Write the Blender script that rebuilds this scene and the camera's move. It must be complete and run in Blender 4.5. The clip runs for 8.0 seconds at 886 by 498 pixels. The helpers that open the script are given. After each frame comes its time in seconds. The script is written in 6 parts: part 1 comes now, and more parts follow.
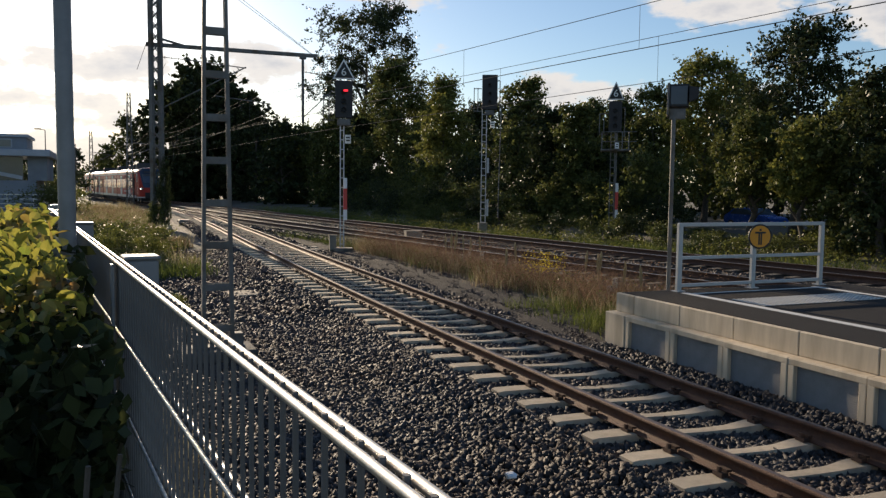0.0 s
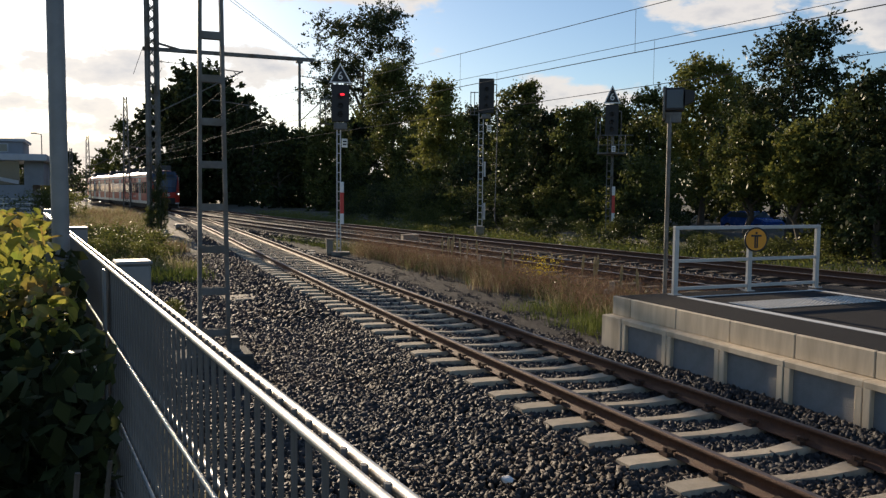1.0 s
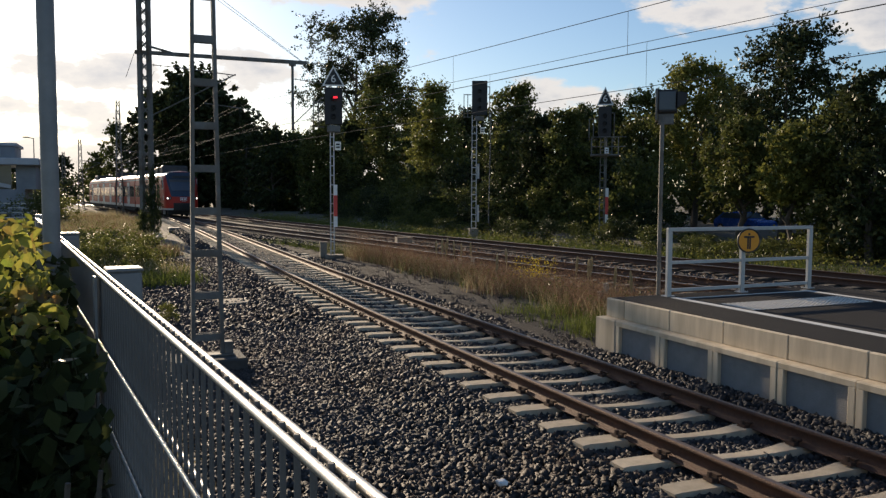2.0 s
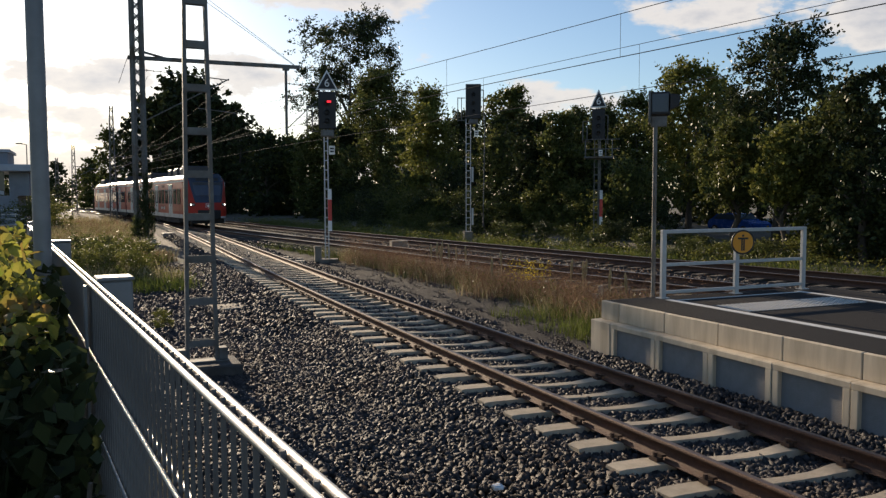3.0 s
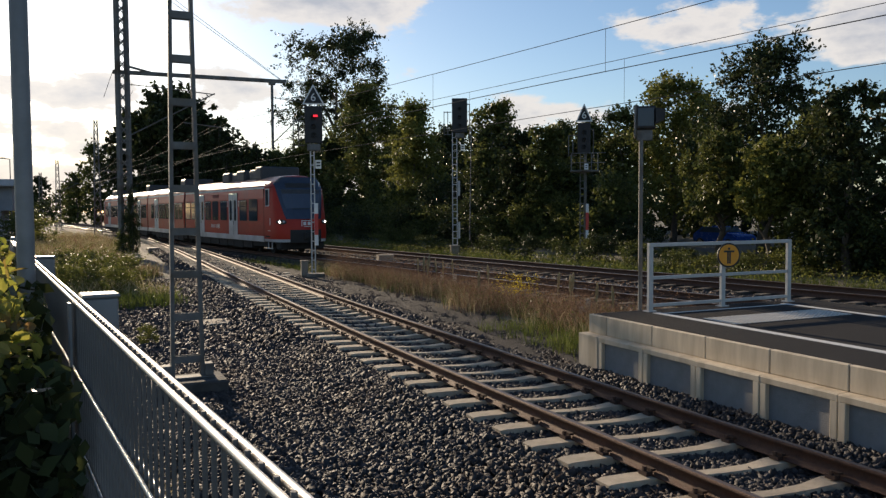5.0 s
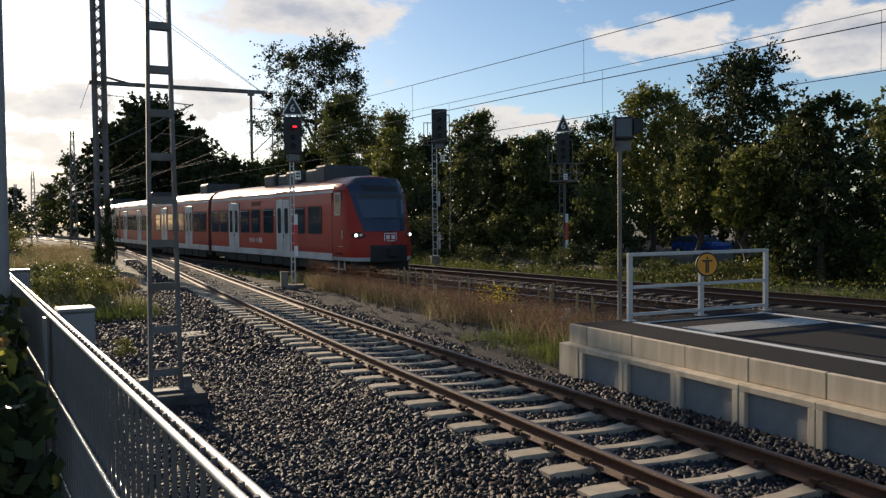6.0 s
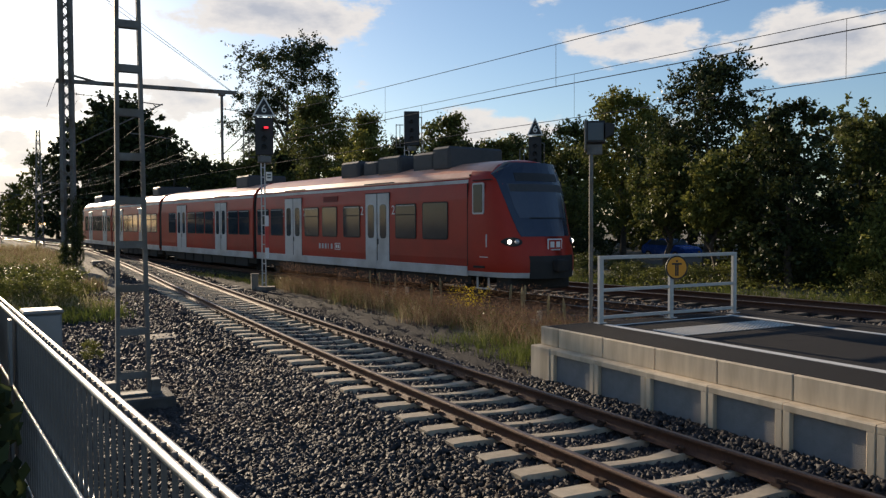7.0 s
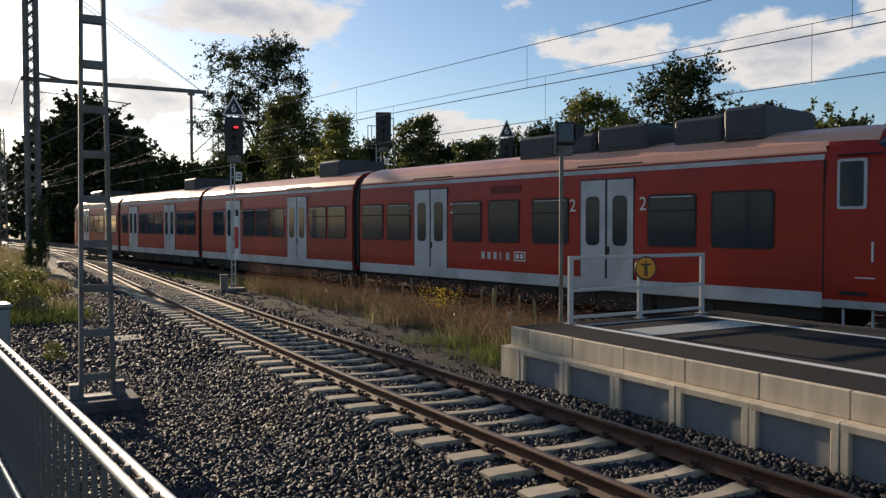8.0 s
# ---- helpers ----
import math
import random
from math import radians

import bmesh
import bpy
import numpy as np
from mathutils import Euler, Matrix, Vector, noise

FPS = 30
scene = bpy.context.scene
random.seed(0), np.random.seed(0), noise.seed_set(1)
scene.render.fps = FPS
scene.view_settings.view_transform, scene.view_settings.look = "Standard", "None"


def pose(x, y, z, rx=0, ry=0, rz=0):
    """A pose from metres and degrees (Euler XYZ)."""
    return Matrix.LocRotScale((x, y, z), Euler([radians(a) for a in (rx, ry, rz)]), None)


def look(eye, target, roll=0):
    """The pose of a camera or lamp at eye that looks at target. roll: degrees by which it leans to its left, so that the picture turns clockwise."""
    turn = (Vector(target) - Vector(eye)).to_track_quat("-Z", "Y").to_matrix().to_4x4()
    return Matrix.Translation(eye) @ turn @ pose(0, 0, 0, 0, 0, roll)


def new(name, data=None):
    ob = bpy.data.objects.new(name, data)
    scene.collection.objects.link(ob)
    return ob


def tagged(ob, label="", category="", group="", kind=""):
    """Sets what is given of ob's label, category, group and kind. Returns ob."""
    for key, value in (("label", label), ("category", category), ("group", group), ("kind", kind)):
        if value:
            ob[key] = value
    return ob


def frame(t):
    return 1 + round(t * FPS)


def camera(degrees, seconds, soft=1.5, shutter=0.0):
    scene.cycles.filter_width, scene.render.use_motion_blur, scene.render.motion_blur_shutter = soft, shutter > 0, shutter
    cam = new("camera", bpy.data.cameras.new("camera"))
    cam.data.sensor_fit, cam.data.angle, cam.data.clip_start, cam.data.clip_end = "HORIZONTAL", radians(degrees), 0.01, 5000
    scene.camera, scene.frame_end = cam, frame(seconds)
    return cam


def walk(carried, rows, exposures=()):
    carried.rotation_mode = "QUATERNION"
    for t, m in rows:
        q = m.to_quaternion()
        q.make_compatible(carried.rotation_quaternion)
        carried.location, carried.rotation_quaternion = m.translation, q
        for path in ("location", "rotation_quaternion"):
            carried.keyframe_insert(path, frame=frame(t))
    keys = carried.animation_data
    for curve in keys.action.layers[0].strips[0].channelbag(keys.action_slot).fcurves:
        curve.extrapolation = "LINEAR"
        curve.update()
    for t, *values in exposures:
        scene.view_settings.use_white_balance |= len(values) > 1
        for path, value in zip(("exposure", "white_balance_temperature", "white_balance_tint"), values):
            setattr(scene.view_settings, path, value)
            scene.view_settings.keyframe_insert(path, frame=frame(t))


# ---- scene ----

from collections import defaultdict

# ---- camera ----
PATH = [
    (0.0, -5.194, -4.763, 2.097, -22.817, -4.392, 0.639),
    (0.5, -5.178, -4.766, 2.097, -22.861, -4.207, 0.658),
    (1.0, -5.180, -4.764, 2.099, -23.014, -4.129, 0.529),
    (1.5, -5.179, -4.764, 2.103, -23.250, -4.056, 0.460),
    (3.0, -5.161, -4.758, 2.118, -23.792, -3.746, -0.161),
    (3.5, -5.166, -4.753, 2.111, -23.924, -3.588, -0.196),
    (4.0, -5.164, -4.758, 2.123, -24.065, -3.396, -0.147),
    (4.5, -5.164, -4.743, 2.120, -24.343, -3.143, -0.178),
    (6.0, -5.163, -4.730, 2.126, -26.183, -2.034, -0.516),
    (6.5, -5.164, -4.723, 2.126, -27.230, -1.886, -0.395),
    (7.0, -5.166, -4.720, 2.125, -28.202, -1.877, -0.224),
    (7.5, -5.165, -4.709, 2.128, -29.005, -1.889, -0.038),
    (8.0, -5.122, -4.700, 2.099, -30.196, -1.753, -0.063),
]


def eye_pose(x, y, z, yaw, pitch, roll):
    return pose(x, y, z, 0, 0, yaw) @ pose(0, 0, 0, 90 + pitch, 0, 0) @ pose(0, 0, 0, 0, 0, roll)


cam = camera(58.0, 8.0, soft=1.35)
walk(cam, [(t, eye_pose(*r)) for t, *r in PATH], [(0.0, 0.47, 6550, 13), (8.0, 0.47, 6550, 13)])

# ---- light ----
SUN_AZ, SUN_EL = -4.7, 13.8     # degrees from +Y, to the right, and above the horizon


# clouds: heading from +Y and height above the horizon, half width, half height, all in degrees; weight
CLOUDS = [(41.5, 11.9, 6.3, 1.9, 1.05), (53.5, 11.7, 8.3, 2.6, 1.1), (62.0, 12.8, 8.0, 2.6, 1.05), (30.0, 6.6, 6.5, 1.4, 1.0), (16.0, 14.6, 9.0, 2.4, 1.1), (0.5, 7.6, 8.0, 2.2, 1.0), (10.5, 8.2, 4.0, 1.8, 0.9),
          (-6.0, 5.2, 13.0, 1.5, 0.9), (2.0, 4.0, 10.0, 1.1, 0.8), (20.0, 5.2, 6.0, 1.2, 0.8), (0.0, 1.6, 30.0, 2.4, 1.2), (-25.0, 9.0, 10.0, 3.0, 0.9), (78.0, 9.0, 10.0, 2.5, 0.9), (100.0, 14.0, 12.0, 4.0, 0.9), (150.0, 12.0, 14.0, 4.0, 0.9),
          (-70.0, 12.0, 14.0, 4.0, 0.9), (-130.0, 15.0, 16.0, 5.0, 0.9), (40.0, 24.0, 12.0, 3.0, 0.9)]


def build_world():
    w = bpy.data.worlds.new("sky")
    scene.world = w
    w.use_nodes = True
    nt = w.node_tree
    nt.nodes.clear()
    N, L = nt.nodes.new, nt.links.new

    def calc(op, a, b=None, c=None):
        n = N("ShaderNodeMath")
        n.operation = op
        for k, v in enumerate((a, b, c)):
            if v is None:
                continue
            if isinstance(v, (int, float)):
                n.inputs[k].default_value = v
            else:
                L(v, n.inputs[k])
        return n.outputs[0]
    out = N("ShaderNodeOutputWorld")
    sky = N("ShaderNodeTexSky")
    sky.sky_type = "NISHITA"
    sky.sun_disc = False
    sky.sun_elevation = radians(SUN_EL)
    sky.sun_rotation = radians(SUN_AZ)
    sky.air_density, sky.dust_density, sky.ozone_density = 1.0, 0.45, 3.1
    coord = N("ShaderNodeTexCoord")
    sep = N("ShaderNodeSeparateXYZ")
    L(coord.outputs["Generated"], sep.inputs[0])
    az = calc("MULTIPLY", calc("ARCTAN2", sep.outputs["X"], sep.outputs["Y"]), 180 / math.pi)
    el = calc("MULTIPLY", calc("ARCSINE", sep.outputs["Z"]), 180 / math.pi)
    com = N("ShaderNodeCombineXYZ")
    L(az, com.inputs[0])
    L(calc("MULTIPLY", el, 2.1), com.inputs[1])

    def fbm(scale, detail, rough):
        n = N("ShaderNodeTexNoise")
        n.inputs["Scale"].default_value, n.inputs["Detail"].default_value, n.inputs["Roughness"].default_value = scale, detail, rough
        L(com.outputs[0], n.inputs["Vector"])
        return n.outputs["Fac"]
    rag = fbm(0.16, 8.0, 0.60)
    body = None
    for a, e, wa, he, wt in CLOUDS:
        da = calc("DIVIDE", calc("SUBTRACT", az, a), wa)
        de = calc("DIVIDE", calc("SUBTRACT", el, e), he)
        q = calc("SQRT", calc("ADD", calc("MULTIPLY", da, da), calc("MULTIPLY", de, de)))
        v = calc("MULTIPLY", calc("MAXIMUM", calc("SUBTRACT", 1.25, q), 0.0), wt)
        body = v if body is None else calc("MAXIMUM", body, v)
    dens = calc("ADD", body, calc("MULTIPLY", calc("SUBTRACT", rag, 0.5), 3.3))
    ramp = N("ShaderNodeMapRange")
    ramp.interpolation_type = "SMOOTHSTEP"
    ramp.inputs["From Min"].default_value, ramp.inputs["From Max"].default_value = 0.36, 0.78
    ramp.inputs["To Max"].default_value = 0.92
    L(dens, ramp.inputs["Value"])
    # the thick middle of a cloud is greyer than its edges
    tone = N("ShaderNodeValToRGB")
    tone.color_ramp.elements[0].position, tone.color_ramp.elements[0].color = 0.30, (1.0, 0.96, 0.90, 1)
    tone.color_ramp.elements[1].position, tone.color_ramp.elements[1].color = 0.95, (0.58, 0.61, 0.67, 1)
    L(calc("MULTIPLY", calc("SUBTRACT", dens, 0.5), 0.9), tone.inputs[0])
    lit = N("ShaderNodeMix"); lit.data_type = "RGBA"; lit.blend_type = "MULTIPLY"
    lit.inputs["Factor"].default_value = 1.0
    L(tone.outputs[0], lit.inputs["A"])
    lit.inputs["B"].default_value = (CLOUD_LIGHT, CLOUD_LIGHT, CLOUD_LIGHT, 1)
    mix = N("ShaderNodeMix"); mix.data_type = "RGBA"
    L(ramp.outputs[0], mix.inputs["Factor"])
    L(sky.outputs[0], mix.inputs["A"])
    L(lit.outputs["Result"], mix.inputs["B"])
    bg = N("ShaderNodeBackground")
    bg.inputs["Strength"].default_value = SKY
    L(mix.outputs["Result"], bg.inputs["Color"])
    L(bg.outputs[0], out.inputs["Surface"])


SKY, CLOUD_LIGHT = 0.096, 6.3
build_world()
sun = new("sun", bpy.data.lights.new("sun", "SUN"))
sun.data.energy, sun.data.angle, sun.data.color = 5.0, radians(0.53), (1.0, 0.82, 0.58)
_a, _e = radians(SUN_AZ), radians(SUN_EL)
sun.matrix_basis = look((0, 0, 60), Vector((0, 0, 60)) - Vector((math.sin(_a) * math.cos(_e), math.cos(_a) * math.cos(_e), math.sin(_e))))


# ---- materials ----
def mat(name, c1, c2=None, scale=6.0, rough=0.7, metal=0.0, bump=0.0, bscale=40.0, c3=None, big=0.6, vary=0.0, trans=0.0, island=False, stretch=None, gloss=0.5):
    """Two colours mixed by fine noise, a third by broad stains; bump in metres' order by fine noise."""
    m = bpy.data.materials.new(name)
    m.use_nodes = True
    nt = m.node_tree
    b = nt.nodes["Principled BSDF"]
    N, L = nt.nodes.new, nt.links.new
    b.inputs["Roughness"].default_value = rough
    b.inputs["Metallic"].default_value = metal
    co = N("ShaderNodeTexCoord")
    vec = co.outputs["Object"]
    if stretch:
        mp = N("ShaderNodeMapping")
        mp.inputs["Scale"].default_value = stretch
        L(vec, mp.inputs["Vector"])
        vec = mp.outputs[0]
    n = N("ShaderNodeTexNoise")
    n.inputs["Scale"].default_value = scale
    n.inputs["Detail"].default_value = 6
    n.inputs["Roughness"].default_value = 0.65
    L(vec, n.inputs["Vector"])
    r = N("ShaderNodeValToRGB")
    r.color_ramp.elements[0].position, r.color_ramp.elements[1].position = 0.32, 0.68
    r.color_ramp.elements[0].color = (*c1, 1)
    r.color_ramp.elements[1].color = (*(c2 or [v * 0.8 for v in c1]), 1)
    L(n.outputs["Fac"], r.inputs[0])
    col = r.outputs[0]
    if c3:
        n3 = N("ShaderNodeTexNoise")
        n3.inputs["Scale"].default_value = big
        n3.inputs["Detail"].default_value = 5
        L(vec, n3.inputs["Vector"])
        r3 = N("ShaderNodeValToRGB")
        r3.color_ramp.elements[0].position, r3.color_ramp.elements[1].position = 0.48, 0.66
        L(n3.outputs["Fac"], r3.inputs[0])
        mx = N("ShaderNodeMix"); mx.data_type = "RGBA"
        L(r3.outputs[0], mx.inputs["Factor"])
        L(col, mx.inputs["A"])
        mx.inputs["B"].default_value = (*c3, 1)
        col = mx.outputs["Result"]
    if vary:
        if island:
            ge = N("ShaderNodeNewGeometry"); rnd = ge.outputs["Random Per Island"]
        else:
            oi = N("ShaderNodeObjectInfo"); rnd = oi.outputs["Random"]
        mr = N("ShaderNodeMapRange")
        mr.inputs["To Min"].default_value, mr.inputs["To Max"].default_value = 1 - vary, 1 + vary
        L(rnd, mr.inputs["Value"])
        hs = N("ShaderNodeHueSaturation")
        L(mr.outputs[0], hs.inputs["Value"])
        L(col, hs.inputs["Color"])
        col = hs.outputs[0]
    L(col, b.inputs["Base Color"])
    rr = N("ShaderNodeMapRange")
    rr.inputs["To Min"].default_value, rr.inputs["To Max"].default_value = max(0.03, rough - 0.08), min(1, rough + 0.1)
    L(n.outputs["Fac"], rr.inputs["Value"])
    L(rr.outputs[0], b.inputs["Roughness"])
    if bump:
        nb = N("ShaderNodeTexNoise")
        nb.inputs["Scale"].default_value = bscale
        nb.inputs["Detail"].default_value = 4
        L(vec, nb.inputs["Vector"])
        bp = N("ShaderNodeBump")
        bp.inputs["Strength"].default_value = bump
        bp.inputs["Distance"].default_value = 0.02
        L(nb.outputs["Fac"], bp.inputs["Height"])
        L(bp.outputs[0], b.inputs["Normal"])
    if trans:
        # thin leaf: part of the light passes through
        tr = N("ShaderNodeBsdfTranslucent")
        L(col, tr.inputs["Color"])
        ms = N("ShaderNodeMixShader")
        ms.inputs[0].default_value = trans
        L(b.outputs[0], ms.inputs[1]); L(tr.outputs[0], ms.inputs[2])
        L(ms.outputs[0], nt.nodes["Material Output"].inputs["Surface"])
    b.inputs["Specular IOR Level"].default_value = gloss
    return m


def glow(name, col, strength):
    m = bpy.data.materials.new(name)
    m.use_nodes = True
    b = m.node_tree.nodes["Principled BSDF"]
    b.inputs["Base Color"].default_value = (*col, 1)
    b.inputs["Emission Color"].default_value = (*col, 1)
    b.inputs["Emission Strength"].default_value = strength
    return m


M = {}
M["soil"] = mat("soil", (0.10, 0.085, 0.065), (0.16, 0.14, 0.11), 3.0, 0.95, 0, 0.8, 30, (0.075, 0.09, 0.035), 0.25)
M["grit"] = mat("grit", (0.035, 0.032, 0.03), (0.075, 0.068, 0.062), 40.0, 0.95, 0, 1.0, 60, (0.05, 0.043, 0.037), 0.6)
M["path"] = mat("path_gravel", (0.026, 0.024, 0.023), (0.050, 0.046, 0.043), 55.0, 0.95, 0, 0.7, 90, (0.056, 0.050, 0.043), 0.8, gloss=0.15)
M["stone"] = mat("ballast_stone", (0.027, 0.0245, 0.025), (0.064, 0.058, 0.056), 9.0, 0.70, 0, 0.4, 60, (0.056, 0.040, 0.031), 0.5, 0.55, 0, True, gloss=0.4)
M["concrete"] = mat("concrete", (0.58, 0.485, 0.355), (0.67, 0.57, 0.43), 9.0, 0.85, 0, 0.10, 220, (0.48, 0.40, 0.29), 1.2)
M["old_concrete"] = mat("old_concrete", (0.085, 0.08, 0.074), (0.14, 0.13, 0.12), 9.0, 0.9, 0, 0.5, 50, (0.06, 0.055, 0.05), 1.5)
M["box_grey"] = mat("weathered_box_grey", (0.20, 0.17, 0.13), (0.28, 0.24, 0.19), 12.0, 0.85, 0, 0.3, 60, (0.13, 0.11, 0.085), 2.0)
M["edge_concrete"] = mat("streaked_edge_concrete", (0.56, 0.46, 0.33), (0.66, 0.555, 0.41), 16.0, 0.85, 0, 0.12, 220, (0.42, 0.34, 0.24), 3.0, 0.07, stretch=(1.0, 1.0, 0.16))
M["sleeper"] = mat("sleeper_concrete", (0.42, 0.345, 0.245), (0.54, 0.45, 0.33), 14.0, 0.9, 0, 0.4, 80, (0.34, 0.28, 0.21), 1.5, 0.12)
M["wood"] = mat("sleeper_wood", (0.045, 0.035, 0.028), (0.09, 0.075, 0.06), 8.0, 0.9, 0, 0.6, 40, None, 1, 0.25)
M["rail_side"] = mat("rusty_rail", (0.075, 0.035, 0.022), (0.13, 0.065, 0.04), 18.0, 0.75, 0.2, 0.4, 90)
M["rail_top"] = mat("worn_rail_head", (0.13, 0.085, 0.062), (0.21, 0.15, 0.115), 25.0, 0.42, 0.6, 0.1, 120)
M["rail_bright"] = mat("bright_rail_head", (0.55, 0.53, 0.50), (0.65, 0.63, 0.6), 25.0, 0.28, 0.95)
M["clip"] = mat("rail_clip_steel", (0.05, 0.03, 0.022), (0.09, 0.05, 0.035), 30.0, 0.8, 0.3)
M["galv"] = mat("galvanised_steel", (0.72, 0.66, 0.57), (0.80, 0.74, 0.65), 22.0, 0.46, 0.95, 0.05, 200, (0.52, 0.50, 0.47), 2.0)
M["paint_grey"] = mat("grey_painted_steel", (0.205, 0.21, 0.215), (0.255, 0.26, 0.265), 12.0, 0.5, 0.2, 0.05, 120, (0.17, 0.18, 0.19), 2.5)
M["mast"] = mat("weathered_mast_steel", (0.13, 0.13, 0.125), (0.20, 0.20, 0.19), 8.0, 0.7, 0.3, 0.15, 90, (0.11, 0.085, 0.06), 1.5)
M["rail_paint"] = mat("light_grey_railing_paint", (0.42, 0.415, 0.40), (0.49, 0.485, 0.47), 10.0, 0.45, 0.1, 0.03, 90)
M["black"] = mat("black_signal_sheet", (0.012, 0.012, 0.014), (0.02, 0.02, 0.022), 10.0, 0.55)
M["white"] = mat("white_sign_paint", (0.72, 0.72, 0.70), (0.80, 0.80, 0.78), 10.0, 0.5)
M["red_sign"] = mat("red_sign_paint", (0.55, 0.05, 0.04), (0.62, 0.07, 0.05), 10.0, 0.5)
M["orange"] = mat("orange_sign_sheet", (0.74, 0.28, 0.012), (0.80, 0.32, 0.018), 8.0, 0.45)
M["asphalt"] = mat("platform_asphalt", (0.028, 0.027, 0.028), (0.05, 0.048, 0.046), 60.0, 0.95, 0, 0.5, 150, (0.036, 0.034, 0.033), 0.7, gloss=0.08)
M["tactile"] = mat("white_tactile_slab", (0.56, 0.55, 0.52), (0.66, 0.65, 0.62), 20.0, 0.8, 0, 0.1, 150)
M["panel"] = mat("grey_render_panel", (0.20, 0.20, 0.20), (0.25, 0.25, 0.25), 7.0, 0.85, 0, 0.2, 80, (0.24, 0.25, 0.26), 1.5)
M["wire"] = mat("catenary_wire", (0.05, 0.05, 0.05), (0.09, 0.085, 0.08), 5.0, 0.85, 0.0)
M["bar_steel"] = mat("dull_zinc_steel", (0.14, 0.135, 0.13), (0.19, 0.185, 0.18), 22.0, 0.6, 0.1, 0.05, 200, (0.11, 0.105, 0.10), 2.0)
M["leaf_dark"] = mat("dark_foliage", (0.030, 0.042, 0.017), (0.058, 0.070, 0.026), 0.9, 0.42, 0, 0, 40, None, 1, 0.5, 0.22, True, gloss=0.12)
M["leaf_mid"] = mat("green_foliage", (0.068, 0.090, 0.027), (0.13, 0.132, 0.039), 0.9, 0.45, 0, 0, 40, None, 1, 0.45, 0.34, True, gloss=0.12)
M["leaf_pale"] = mat("pale_green_foliage", (0.12, 0.135, 0.034), (0.20, 0.195, 0.048), 0.8, 0.5, 0, 0, 40, None, 1, 0.4, 0.36, True, gloss=0.12)
# yellowing hedge-top leaves, brightened so the colour carries the sun on them
M["leaf_sunlit_yellow"] = mat("yellowing_leaves", (0.15, 0.20, 0.034), (0.36, 0.32, 0.06), 9.0, 0.40, 0, 0, 40, (0.27, 0.15, 0.055), 3.0, 0.35, 0.55, True)
M["dry"] = mat("dry_brown_grass", (0.16, 0.092, 0.058), (0.27, 0.175, 0.115), 2.0, 0.8, 0, 0, 40, None, 1, 0.4, 0.4, True, gloss=0.12)
M["straw"] = mat("pale_straw_grass", (0.32, 0.27, 0.15), (0.42, 0.36, 0.22), 2.0, 0.8, 0, 0, 40, None, 1, 0.3, 0.35, True, gloss=0.12)
M["grass"] = mat("green_grass", (0.08, 0.11, 0.025), (0.14, 0.16, 0.04), 2.0, 0.7, 0, 0, 40, None, 1, 0.35, 0.35, True, gloss=0.12)
M["bark"] = mat("bark", (0.07, 0.055, 0.04), (0.12, 0.10, 0.08), 8.0, 0.95, 0, 0.8, 20)
M["flower"] = mat("yellow_flowers", (0.55, 0.40, 0.02), (0.65, 0.5, 0.03), 3.0, 0.7, 0, 0, 40, None, 1, 0.2, 0.3, True)


# ---- building helpers ----
def link(name, bm, material, parent=None, label="", smooth=False):
    if smooth:
        for e in bm.edges:
            if len(e.link_faces) == 2 and e.calc_face_angle() > 0.75:
                e.smooth = False
    me = bpy.data.meshes.new(name)
    bm.to_mesh(me)
    bm.free()
    for m in (material if isinstance(material, (list, tuple)) else [material]):
        me.materials.append(m)
    if smooth:
        for p in me.polygons:
            p.use_smooth = True
    ob = new(name, me)
    if parent:
        ob.parent = parent
    if label:
        tagged(ob, label)
    return ob


def part(name, bm, material, parent, label="", smooth=False):
    return link(name, bm, material, parent, label, smooth)


def thing(name, label, category, m=None, group="", kind=""):
    e = new(name)
    e.empty_display_size = 0.2
    e.matrix_basis = m or Matrix()
    return tagged(e, label, category, group, kind)


def box(bm, lo, hi, bevel=0.0, mi=0):
    """Axis-aligned box between two corners, with bevelled edges."""
    r = bmesh.ops.create_cube(bm, size=1.0)
    vs = r["verts"]
    c = [(a + b) / 2 for a, b in zip(lo, hi)]
    s = [b - a for a, b in zip(lo, hi)]
    for v in vs:
        v.co = Vector((v.co.x * s[0] + c[0], v.co.y * s[1] + c[1], v.co.z * s[2] + c[2]))
    fs = {f for v in vs for f in v.link_faces}
    for f in fs:
        f.material_index = mi
    if bevel:
        es = {e for v in vs for e in v.link_edges}
        bmesh.ops.bevel(bm, geom=list(es), offset=bevel, segments=1, affect="EDGES")
    return bm


def boxes(*args, bevel=0.0):
    bm = bmesh.new()
    for lo, hi in args:
        box(bm, lo, hi, bevel)
    return bm


def tube(bm, a, b, r, seg=8, r2=None, cap=True):
    """A round bar from a to b."""
    a, b = Vector(a), Vector(b)
    d = b - a
    m = Matrix.Translation((a + b) / 2) @ d.to_track_quat("Z", "Y").to_matrix().to_4x4()
    bmesh.ops.create_cone(bm, cap_ends=cap, segments=seg, radius1=r, radius2=r if r2 is None else r2, depth=d.length, matrix=m)
    return bm


def bar(bm, a, b, w, h):
    """A flat or square bar from a to b, w across and h deep."""
    a, b = Vector(a), Vector(b)
    d = b - a
    m = Matrix.Translation((a + b) / 2) @ d.to_track_quat("Z", "Y").to_matrix().to_4x4() @ Matrix.Diagonal((w, h, d.length, 1))
    bmesh.ops.create_cube(bm, size=1.0, matrix=m)
    return bm


